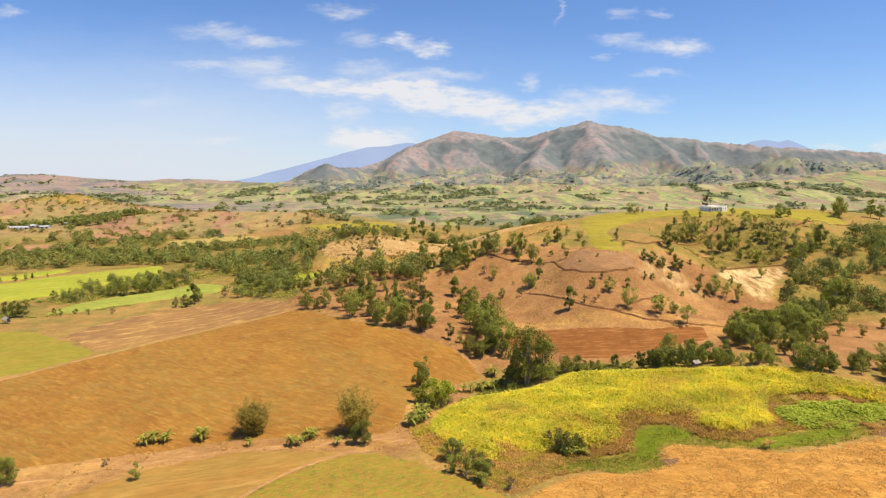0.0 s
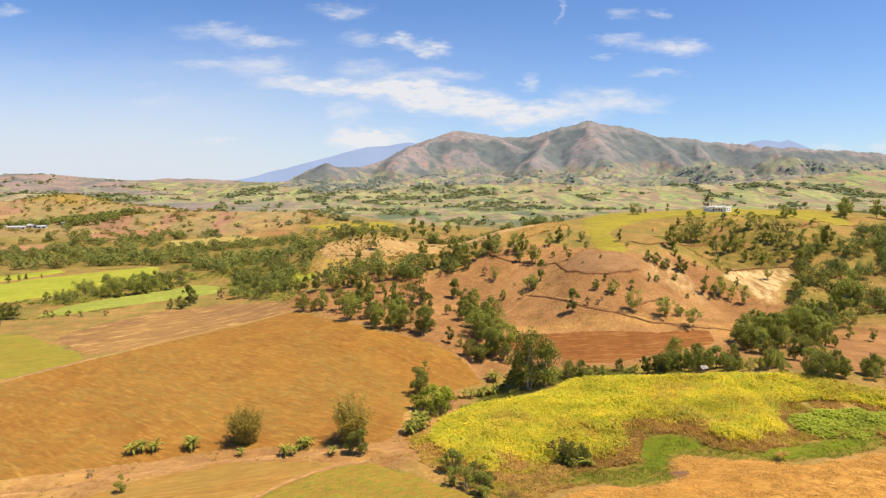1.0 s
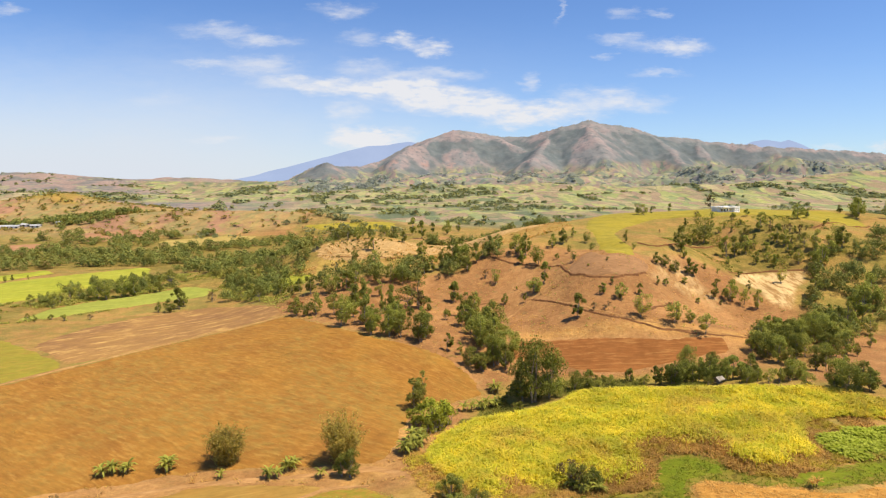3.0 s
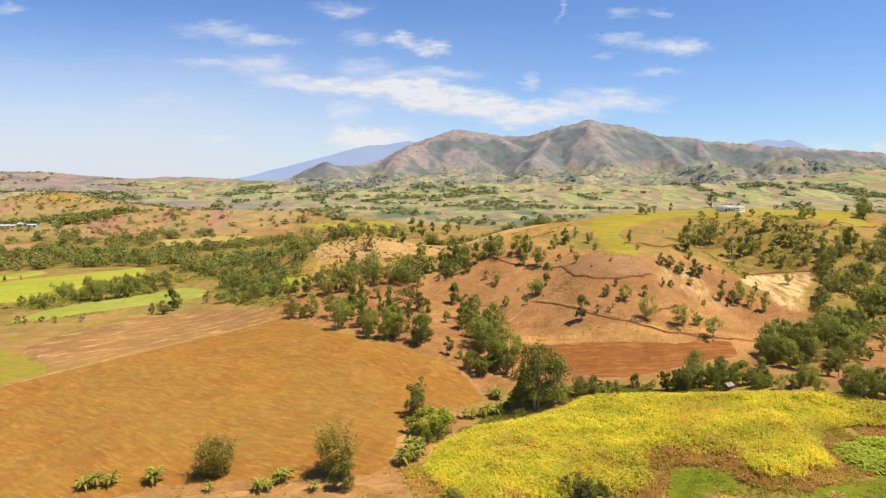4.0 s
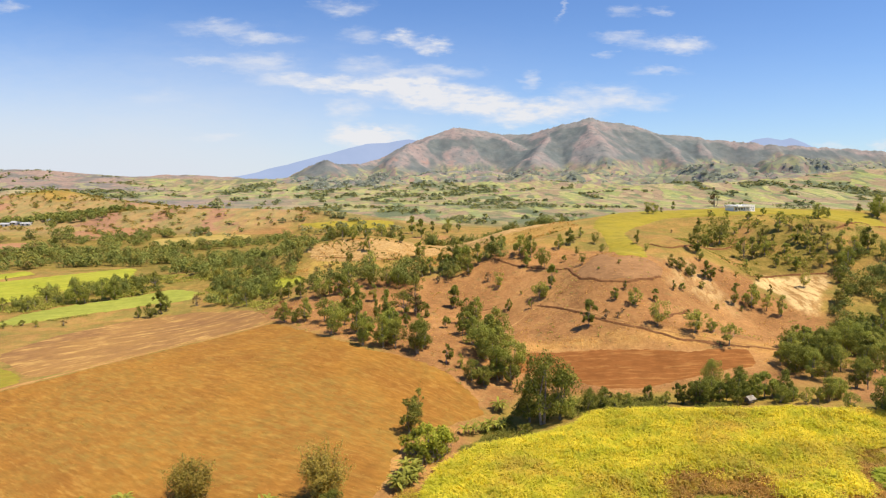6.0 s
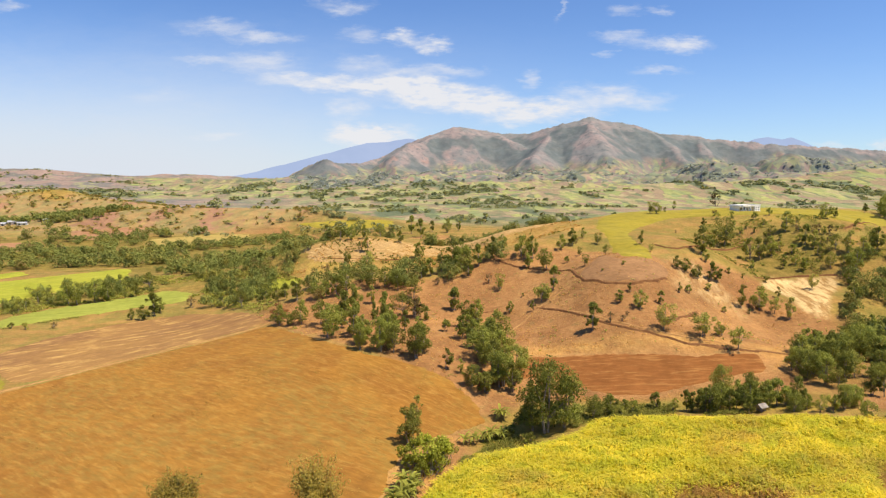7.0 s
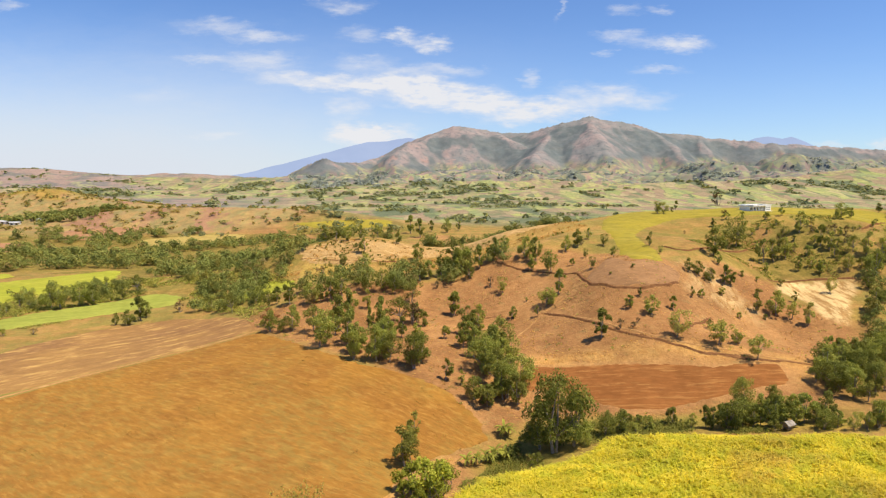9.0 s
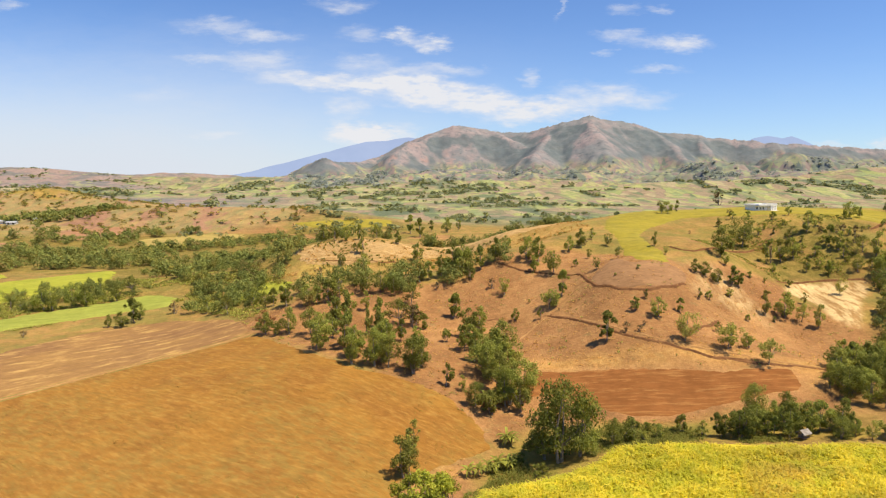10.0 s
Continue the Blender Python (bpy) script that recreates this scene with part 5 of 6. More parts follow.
def plant_trees():
    rng = random.Random(5)
    big = [tree("tree", 10 + k, 3900, w, lo, c, 0.0220, LEAF, DARK_LABEL, "tree", stems=2) for k, (w, lo, c) in enumerate([(0.40, 0.02, 34), (0.46, 0.02, 40)])]
    dark = [tree("tree", 20 + k, 1600, w, lo, c, 0.034, LEAF, DARK_LABEL, "tree") for k, (w, lo, c) in
            enumerate([(0.36, 0.02, 19), (0.44, 0.05, 22), (0.32, 0.0, 16), (0.50, 0.06, 24), (0.40, 0.0, 20)])]
    olive = [tree("tree", 40 + k, 1250, w, lo, c, 0.032, LEAF_LIGHT, OLIVE_LABEL, "tree", 0.08) for k, (w, lo, c) in
             enumerate([(0.42, 0.10, 14), (0.48, 0.14, 15), (0.36, 0.06, 12), (0.52, 0.10, 16)])]
    shrub = [tree("shrub", 60 + k, 1100, w, 0.02, c, 0.046, LEAF_LIGHT if k == 1 else LEAF, SHRUB_LABEL, "shrub", stems=3) for k, (w, c) in enumerate([(0.55, 12), (0.62, 14), (0.50, 10)])]
    dry = [tree("bush", 70 + k, 420, w, 0.10, c, 0.050, LEAF_DRY, DRY_LABEL, "bush", 0.02, 3) for k, (w, c) in enumerate([(0.55, 9), (0.62, 11)])]
    for kinds, places, group in ((dark, DARK_TREES, "dark green trees"), (olive, OLIVE_TREES, "olive trees on the slopes"), (shrub, SHRUBS, "green shrubs"), (dry, DRY_BUSHES, "dry bushes")):
        for i, (x, y, h) in enumerate(places):
            pattern = big[i % 2] if kinds is dark and y < 172 and h > 3 else kinds[rng.randrange(len(kinds))]
            ob = stand(pattern, x, y, h * rng.uniform(0.98, 1.14), rng.uniform(0.64, 0.92), rng)
            tagged(ob, group=group)
            if h > 9:
                tagged(ob, "tall dark green tree with several leafy stems")
            elif kinds is dark and x > 56 and y < 160:
                tagged(ob, "dark green tree in the gully thicket")
            elif kinds is olive and y > 220 and x > 60:
                tagged(ob, "small olive-green tree on the grassy hillside")
    # thickets and woods
    for outline, count, group, lo, hi, kinds in (
        (EDGE_THICKET, 13, "thicket at the field's edge", 3.5, 6.5, dark + olive[:2]), (GULLY_THICKET, 4, "thicket in the gully", 3.0, 8.0, dark + olive),
        (STREAM_THICKET, 22, "thicket by the stream", 2.6, 5.4, dark), (FORK_THICKET, 40, "thicket by the stream", 3.0, 6.0, dark + olive[:3]),
        (STREAM_SIDE, 30, "low bushes along the stream", 0.6, 1.8, shrub), (HILLSIDE, 22, "scrub on the hillside", 0.8, 1.8, [shrub[1], shrub[1], shrub[0]]), (RIGHT_FRONT, 15, "scrub by the cane", 2.5, 5.0, dark + olive),
    ):
        made, corners = 0, rounded(outline, 1)
        xs, ys = [c[0] for c in corners], [c[1] for c in corners]
        while made < count:
            x, y = rng.uniform(min(xs), max(xs)), rng.uniform(min(ys), max(ys))
            if float(inside(x, y, corners)) > 0.3 and grain(x / 12, y / 12, 61) > -0.45:
                tagged(stand(kinds[rng.randrange(len(kinds))], x, y, rng.uniform(lo, hi) * 1.1, rng.uniform(0.66, 0.95), rng), group=group)
                made += 1
    bright = [tree("shrub", 66 + k, 1500, w, 0.0, 16, 0.040, LEAF_BRIGHT, "dense bright green bush at the field's corner", "shrub", stems=3) for k, w in enumerate((0.50, 0.58))]
    for i, (x, y, h) in enumerate(VERGE_SHRUBS):
        tagged(stand(bright[i % 2], x, y, h, rng.uniform(0.85, 1.1), rng), group="bright bushes")
    rust = tree("tree", 77, 1300, 0.46, 0.02, 16, 0.036, LEAF_RUST, "small tree with rust-red withering leaves", "tree")
    stand(rust, -41.5, 204.5, 5.0, 0.9, rng)
    retire(big + dark + olive + shrub + dry + bright + [rust])


def clump_mesh(rng, n, leaf):
    """A low leafy clump one metre high for far woods."""
    mids = np.column_stack([rng.normal(0, 0.26, 7), rng.normal(0, 0.26, 7), rng.uniform(0.22, 0.72, 7)])
    pick = rng.integers(0, 7, n)
    way = rng.normal(size=(n, 3))
    way[:, 2] = np.abs(way[:, 2]) * 1.1 - 0.45 * rng.random(n)
    way /= np.linalg.norm(way, axis=1, keepdims=True)
    return leaf_cloud(mids[pick] + way * rng.uniform(0.18, 0.30, (n, 1)), way + 0.45 * rng.normal(size=way.shape) + np.array([0, 0, 0.4]), leaf, leaf * 0.7, rng)


def wood_stuff(name, places, label, leaves, leaf, material, seed, ground=None):
    """Many far trees as one mass."""
    rng = np.random.default_rng(seed)
    forms = [clump_mesh(rng, leaves, leaf) for _ in range(6)]
    pieces = []
    for x, y, h, w in places:
        v, f = forms[rng.integers(0, 6)]
        a = rng.uniform(0, 6.28)
        c, s = math.cos(a), math.sin(a)
        z = (ground(x, y) if ground else float(height(x, y))) - 0.15 * h
        pieces.append((np.column_stack([x + w * h * (v[:, 0] * c - v[:, 1] * s), y + w * h * (v[:, 0] * s + v[:, 1] * c), z + h * v[:, 2] * 1.15]), f))
    verts, faces = join(pieces)
    return tagged(sheet(name, verts, faces, material, False), label, "woods", kind="stuff")


def plant_woods():
    rng = np.random.default_rng(8)
    # left-hand valley woods
    n = 5200
    x, y = rng.uniform(-420, -36, n), rng.uniform(228, 560, n)
    keep = (inside(x, y, rounded(WOODS_LEFT)) + 8 * grain(x / 18, y / 18, 62) > 0) & (grain(x / 22, y / 30, 63) + 0.4 * grain(x / 8, y / 12, 64) > -0.22) & (rng.random(n) < 0.46)
    for clear in CLEARINGS + [GREEN_NEAR, GREEN_FAR, GREEN_BACK]:
        keep &= inside(x, y, clear) < -3
    wood_stuff("valley_woods", [(a, b, (2.6 + 6.0 * rng.random() ** 1.5) * (0.6 + 0.4 * float(ease(b, 240, 340))), rng.uniform(0.85, 1.4)) for a, b in zip(x[keep], y[keep])], "dense mixed green woodland filling the valley", 290, 0.062, LEAF_FAR, 81)
    # woods and rows on the middle slopes
    for name, outline, count, lo, hi, label in (
        ("slope_woods", WOODS_RIGHT, 190, 3.4, 6.4, "dense green woods climbing the slope"), ("woods_edge", WOODS_EDGE, 75, 2.8, 7.0, "olive trees along the edge of the valley woods"),
        ("ridge_trees", RIDGE_TOP, 70, 3.5, 6.5, "trees along the dry ridge"), ("tree_row", MID_ROW, 36, 3.5, 7.0, "row of trees across the slope"), ("hedge", HEDGE, 46, 2.0, 5.0, "overgrown olive hedge between crop fields"),
    ):
        corners = rounded(outline, 1)
        xs, ys = [c[0] for c in corners], [c[1] for c in corners]
        x, y = rng.uniform(min(xs), max(xs), count * 12), rng.uniform(min(ys), max(ys), count * 12)
        keep = (inside(x, y, corners) > 0.3) & (grain(x / 12, y / 12, 61) > -0.45)
        x, y = x[keep][:count], y[keep][:count]
        wood_stuff(name, [(a, b, rng.uniform(lo, hi), rng.uniform(0.62, 0.95)) for a, b in zip(x, y)], label, 430, 0.052, LEAF_FAR, 87)
    # hedges and copses farther out: short rows and knots of trees
    def rows(count, x0, x1, y0, y1, lo, hi, gap, seed):
        r = np.random.default_rng(seed)
        out = []
        while len(out) < count:
            y = y0 + (y1 - y0) * r.random() ** 1.4
            x = r.uniform(x0, x1)
            if abs(x) > 0.8 * y:
                continue
            brown = math.exp(-(((x + 265) / 150) ** 2) - ((y - 620) / 60) ** 2) + math.exp(-(((x + 500) / 190) ** 2) - ((y - 790) / 80) ** 2)
            if brown > 0.35 and r.random() < 0.6:
                continue
            turn = r.choice([0.12, 0.25, -0.5, 1.3]) + r.normal(0, 0.15)
            n, thick = int(r.integers(5, 34)), r.choice([0.6, 1.0, 2.4])
            for k in range(n):
                s = (k - n / 2) * gap * r.uniform(0.6, 1.3)
                out.append((x + s * math.cos(turn) + r.normal(0, gap * thick), y + s * math.sin(turn) + r.normal(0, gap * thick), r.uniform(lo, hi), r.uniform(0.9, 1.5)))
        return out

    wood_stuff("far_copses", rows(620, -650, 620, 420, 1000, 3.0, 6.0, 4.0, 84), "scattered copses and hedgerow trees", 60, 0.13, LEAF_HEDGE, 82)
    wood_stuff("far_hedges", rows(1200, -1900, 1900, 1000, 2600, 3.0, 6.0, 6.0, 85), "dark hedgerows across the far fields", 18, 0.28, LEAF_HEDGE, 83)
    n = 60000
    y = 640 + 1700 * rng.random(n) ** 1.2
    x = y * rng.uniform(-0.80, 0.80, n)
    brown = np.exp(-(((x + 265) / 150) ** 2) - ((y - 620) / 75) ** 2) + np.exp(-(((x + 500) / 190) ** 2) - ((y - 790) / 90) ** 2)
    keep = (far_wood(x, y) > 0.6) & (brown < 0.3) & (rng.random(n) < 0.03 + 0.38 * ease(y, 900, 1500))
    wood_stuff("belts_of_wood", [(a, b, rng.uniform(3.5, 7.5), rng.uniform(1.1, 1.9)) for a, b in zip(x[keep][:7000], y[keep][:7000])], "dark belts of wood between the far fields", 18, 0.30, LEAF_HEDGE, 90)
    n = 5200
    x, y = rng.uniform(-760, 60, n), rng.uniform(540, 920, n)
    brown = np.exp(-(((x + 265) / 150) ** 2) - ((y - 620) / 75) ** 2) + np.exp(-(((x + 500) / 190) ** 2) - ((y - 790) / 90) ** 2)
    thick = grain(x / 40, y / 25, 69) + 0.5 * grain(x / 14, y / 9, 70) > 0.05
    keep = (brown > 0.3) & (rng.random(n) < 0.20 + 0.75 * thick)
    scrub = [(a, b, rng.uniform(1.0, 3.6), rng.uniform(1.0, 1.9)) for a, b in zip(x[keep], y[keep])]
    wood_stuff("hill_scrub", [q for k, q in enumerate(scrub) if k % 4], "golden dry scrub on the brown hills", 36, 0.18, LEAF_GOLD, 88)
    wood_stuff("hill_bushes", scrub[::4], "dark bushes dotted over the brown hills", 40, 0.17, LEAF_FAR, 91)
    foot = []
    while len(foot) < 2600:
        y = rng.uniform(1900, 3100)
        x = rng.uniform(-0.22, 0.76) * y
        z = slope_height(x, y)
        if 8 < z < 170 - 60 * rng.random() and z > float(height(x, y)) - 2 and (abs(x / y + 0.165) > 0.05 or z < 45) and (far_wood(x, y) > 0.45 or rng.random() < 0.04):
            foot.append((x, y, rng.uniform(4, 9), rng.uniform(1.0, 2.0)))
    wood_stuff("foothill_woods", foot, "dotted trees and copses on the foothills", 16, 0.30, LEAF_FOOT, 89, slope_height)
    n = 700
    x, y = rng.uniform(-470, -255, n), rng.uniform(520, 720, n)
    keep = (inside(x, y, rounded(WOODS_BACK)) + 10 * grain(x / 25, y / 25, 68) > 0)
    wood_stuff("back_woods", [(a, b, rng.uniform(4.5, 8.5), rng.uniform(0.9, 1.3)) for a, b in zip(x[keep], y[keep])], "dark green wood beside the farm", 110, 0.11, LEAF_FAR, 86)


def tufts(name, corners, material, label, category, count, blades, tall, spread, width, seed, lie=0.5, cut=None, ragged=0.9):
    """A crop as one mass of arching blades in tufts."""
    rng = np.random.default_rng(seed)
    corners = rounded(corners)
    xs, ys = [c[0] for c in corners], [c[1] for c in corners]
    x, y = rng.uniform(min(xs), max(xs), count), rng.uniform(min(ys), max(ys), count)
    deep = inside(x, y, corners) + ragged * grain(x / 3, y / 3, seed)
    keep = deep > 0
    if cut is not None:
        keep &= cut(x, y, rng)
    x, y, deep = x[keep], y[keep], deep[keep]
    n = len(x)
    tall = tall * rng.uniform(0.7, 1.2, n) * (0.55 + 0.45 * np.clip(deep / 3, 0, 1)) * (1 + 0.22 * grain(x / 5, y / 5, seed + 1) + 0.30 * grain(x / 1.5, y / 1.5, seed + 2))
    base = np.repeat(np.column_stack([x, y, height(x, y)]), blades, 0)
    t = np.repeat(tall, blades)
    m = n * blades
    a = rng.uniform(0, 2 * math.pi, m)
    out = np.column_stack([np.cos(a), np.sin(a), np.zeros(m)])
    side = np.column_stack([-np.sin(a), np.cos(a), np.zeros(m)]) * width
    up = np.array([0, 0, 1.0])
    foot = base + out * rng.uniform(0, spread * 0.6, (m, 1))
    knee = foot + out * (spread * rng.uniform(0.2, 0.6, (m, 1))) + up * (t * rng.uniform(0.6, 0.95, m))[:, None]
    tip = knee + out * (spread * rng.uniform(0.5, 1.2, (m, 1))) + up * (t * rng.uniform(-0.35, 0.25, m) * lie)[:, None]
    verts = np.stack([foot - side * 0.6, foot + side * 0.6, knee + side, knee - side, tip], 1).reshape(-1, 3)
    k = 5 * np.arange(m)[:, None]
    tri = np.concatenate([k + np.array([[0, 1, 2]]), k + np.array([[0, 2, 3]]), k + np.array([[3, 2, 4]])])
    ob = sheet(name, verts, tri, material, False)
    return tagged(ob, label, category, kind="stuff")


def dry_rim(x, y, rng):
    """The withered part of the cane, along the hollow."""
    return inside(x, y, rounded(SWALE)) + 2.0 * grain(x / 6, y / 6, 91)


def plant_crops():
    tufts("sugar_cane", CANE, LEAF_CANE, "dense yellow-green sugar cane with arching leaves", "crop", 46000, 5, 1.45, 0.80, 0.085, 101, 0.5,
          lambda x, y, r: (dry_rim(x, y, r) < -2.5 - 5 * r.random(len(x)) ** 2) & (r.random(len(x)) < ease(dry_rim(x, y, r), -2, -9) + 0.30))
    tufts("dry_cane", CANE, LEAF_CANE_DRY, "withered tan cane along the marshy hollow", "crop", 26000, 6, 1.0, 0.7, 0.06, 102, 0.7,
          lambda x, y, r: (r.random(len(x)) < 0.6 * ease(dry_rim(x, y, r), -10, -3) + 0.04))
    tufts("taro", TARO, LEAF_TARO, "lush broad-leaved green taro plants in the hollow", "crop", 2600, 6, 0.8, 0.6, 0.20, 103, 0.9, None, 2.6)
    tufts("marsh_grass", SWALE, LEAF_MARSH, "short bright marsh grass", "grass", 9000, 4, 0.30, 0.25, 0.05, 104, 0.9)
    tufts("straw", STRAW_PLOT, LEAF_STRAW, "loose golden straw and dead stalks", "straw", 20000, 4, 0.30, 0.5, 0.045, 105, 1.0)
    tufts("hill_tufts", RED_HILL, LEAF_STRAW, "small dry grass tufts on the red slope", "grass", 7000, 4, 0.2, 0.3, 0.05, 108, 0.9,
          lambda x, y, r: (grain(x / 7, y / 7, 94) > -0.2) & (inside(x, y, RED_PLOT) < -1))
    tufts("hill_weeds", RED_HILL, LEAF_LIGHT, "low green weeds on the red slope", "grass", 2600, 5, 0.35, 0.4, 0.06, 109, 0.9,
          lambda x, y, r: (grain(x / 6, y / 6, 95) > 0.35) & (inside(x, y, RED_PLOT) < -1))
    tufts("hillside_weeds", [(74, 226), (100, 268), (124, 264), (156, 256), (152, 225), (125, 221), (100, 223)], LEAF_LIGHT, "low olive weeds and scrub grass on the hillside", "grass", 6000, 5, 0.4, 0.45, 0.08, 111, 0.9,
          lambda x, y, r: grain(x / 8, y / 8, 99) + 0.5 * grain(x / 3, y / 3, 92) > 0.1)
    margin = [(-160, 205), (-126, 205), (-100, 238), (-82, 247), (-58, 228), (-45, 206), (-46, 262), (-80, 292), (-120, 292), (-150, 245)]
    tufts("margin_grass", margin, LEAF_LIGHT, "rough olive grass and weeds between the crop strips", "grass", 16000, 4, 0.6, 0.7, 0.10, 112, 0.9,
          lambda x, y, r: (grain(x / 9, y / 9, 99) + 0.5 * grain(x / 3, y / 3, 92) > -0.15) & (inside(x, y, GREEN_NEAR) < -1) & (inside(x, y, GREEN_FAR) < -1) & (inside(x, y, STRIP) < -1))
    tufts("stubble", BROWN, LEAF_STUBBLE, "short cut stalks and weeds standing in the stubble", "stubble", 42000, 3, 0.14, 0.28, 0.05, 113, 0.9,
          lambda x, y, r: (np.sin((x * math.sin(0.56) + y * math.cos(0.56)) * 5.2) + 1.2 * grain(x / 3, y / 3, 91) + 0.8 * grain(x / 12, y / 12, 90) > 0.0))
    tufts("verge_weeds", [(-104, 122), (-78, 96), (-57, 101), (-41, 107), (-16, 110), (-6, 112), (-4, 130), (8, 142), (6, 130), (1, 112), (1, 101), (-8, 99), (-33, 102), (-53, 88), (-62, 70), (-104, 72)], LEAF_CANE_DRY, "dry weeds on the reddish field verge", "grass", 3000, 5, 0.35, 0.4, 0.05, 114, 0.9,
          lambda x, y, r: (grain(x / 4, y / 4, 89) + 0.6 * grain(x / 1.5, y / 1.5, 88) > 0.15) & (inside(x, y, BROWN) < 0))
    tufts("pasture_weeds", NEAR_GREEN, LEAF_LIGHT, "short green weeds in the pasture", "grass", 6000, 3, 0.16, 0.25, 0.05, 115, 0.9,
          lambda x, y, r: grain(x / 1.6, y / 1.6, 87) > -0.1)
    tufts("dead_grass", [(5, 82), (12, 99), (30, 103), (38, 112), (56, 104), (76, 108), (78, 96), (54, 86), (30, 82)], LEAF_CANE_DRY, "dead brown grass along the marshy hollow", "grass", 14000, 5, 0.45, 0.4, 0.05, 116, 0.9,
          lambda x, y, r: (inside(x, y, SWALE) < 0.6 * grain(x / 2, y / 2, 86)) & (inside(x, y, SWALE) > -3.5) & (inside(x, y, STRAW_PLOT) < -1.8) & (inside(x, y, NEAR_GREEN) < 0))
    tufts("ridge_grass", [(-55, 262), (-50, 290), (-10, 292), (30, 286), (60, 294), (62, 276), (30, 260), (0, 256), (-30, 256)], LEAF_STRAW, "dry tussocks on the pale ridge", "grass", 2200, 5, 0.5, 0.5, 0.08, 117, 0.9,
          lambda x, y, r: grain(x / 6, y / 4, 85) > 0.0)
    tufts("ridge_weeds", [(-55, 262), (-50, 290), (-10, 292), (30, 286), (60, 294), (62, 276), (30, 260), (0, 256), (-30, 256)], LEAF_LIGHT, "olive scrub on the pale ridge", "scrub", 1500, 6, 0.9, 0.6, 0.10, 118, 0.9,
          lambda x, y, r: grain(x / 8, y / 5, 84) > 0.25)
    wild = list(STREAM_SIDE)
    tufts("gully_grass", wild, LEAF_LIGHT, "rank green grass and weeds in the gully", "grass", 14000, 5, 0.45, 0.4, 0.05, 106, 0.9,
          lambda x, y, r: grain(x / 6, y / 6, 93) > -0.25)
    tufts("rank_grass", [(57, 113), (66, 119), (84, 117), (98, 113), (94, 99), (72, 98), (59, 96)], LEAF_CANE_DRY, "rank withered grass round the taro", "grass", 7000, 5, 0.5, 0.45, 0.05, 110, 0.9,
          lambda x, y, r: (inside(x, y, TARO) < -0.3) & (inside(x, y, SWALE) < -0.5) & (grain(x / 4, y / 4, 96) > -0.5))
    rim = [(-4, 110), (-2, 100), (6, 90), (12, 84), (20, 92), (30, 99), (33, 108), (12, 98), (2, 104), (0, 112)]
    tufts("verge_grass", rim, LEAF_CANE_DRY, "dry yellow grass between field and marsh", "grass", 6500, 5, 0.55, 0.45, 0.05, 107, 0.9)


def bamboo(x, y, tall, seed):
    """A fountain of thin culms, dense and dark below, feathery and open at its spreading top."""
    rng = np.random.default_rng(seed)
    root = new("bamboo_clump")
    root.location = (x, y, float(height(x, y)) - 0.05)
    tagged(root, "feathery olive-yellow bamboo clump with arching culms", "bamboo", "bamboo clumps")
    centres, ways = [], []
    for k in range(54):
        a, lean = rng.uniform(0, 2 * math.pi), 0.58 * rng.random() ** 0.75
        h = tall * rng.uniform(0.55, 1.0) * (1 - 0.35 * lean)
        o = np.array([math.cos(a), math.sin(a), 0])
        foot = o * rng.uniform(0.1, 0.9)
        line = [foot + o * lean * h * (s ** 1.15) + np.array([0, 0, h * (s - 0.10 * s ** 3)]) for s in np.linspace(0, 1, 6)]
        v, f = tube(line, [0.045, 0.042, 0.036, 0.028, 0.018, 0.006], 5)
        part("culm", sheet("culm", v, f, CULM), root)
        count = 145
        s = rng.beta(1.4, 1.4, count) * 0.97 + 0.03
        w = rng.normal(size=(count, 3))
        w /= np.linalg.norm(w, axis=1, keepdims=True)
        p = foot + o * (lean * h * s ** 1.15)[:, None] + np.array([0, 0, 1.0]) * (h * (s - 0.10 * s ** 3))[:, None]
        centres.append(p + w * (rng.uniform(0.05, 1.0, count) ** 0.7 * (0.55 + 4.2 * s * (1 - s) ** 1.3))[:, None] * np.array([1, 1, 0.8]))
        ways.append(w + np.array([0.2, -0.1, 0.7]))
    v, f = leaf_cloud(np.concatenate(centres), np.concatenate(ways), 0.21, 0.075, rng)
    v[:, 2] = np.maximum(v[:, 2], 0.02)
    part("foliage", sheet("foliage", v, f, LEAF_BAMBOO, False), root)


def banana_leaf(name, length, width, droop, material=None):
    """An arched blade with a folded midrib."""
    verts, faces = [], []
    for i, s in enumerate(np.linspace(0, 1, 7)):
        x, z = length * (s - 0.12 * s * s), length * (0.75 * s - droop * s * s)
        w = width * math.sin(math.pi * min(1.0, 0.08 + 0.92 * s)) ** 0.6 * (1 if s < 0.98 else 0.2)
        verts += [(x, -w, z + 0.25 * w), (x, 0, z), (x, w, z + 0.25 * w)]
        if i:
            k = 3 * i
            faces += [(k - 3, k - 2, k + 1, k), (k - 2, k - 1, k + 2, k + 1)]
    ob = sheet(name, verts, faces, material or LEAF_BANANA)
    return ob


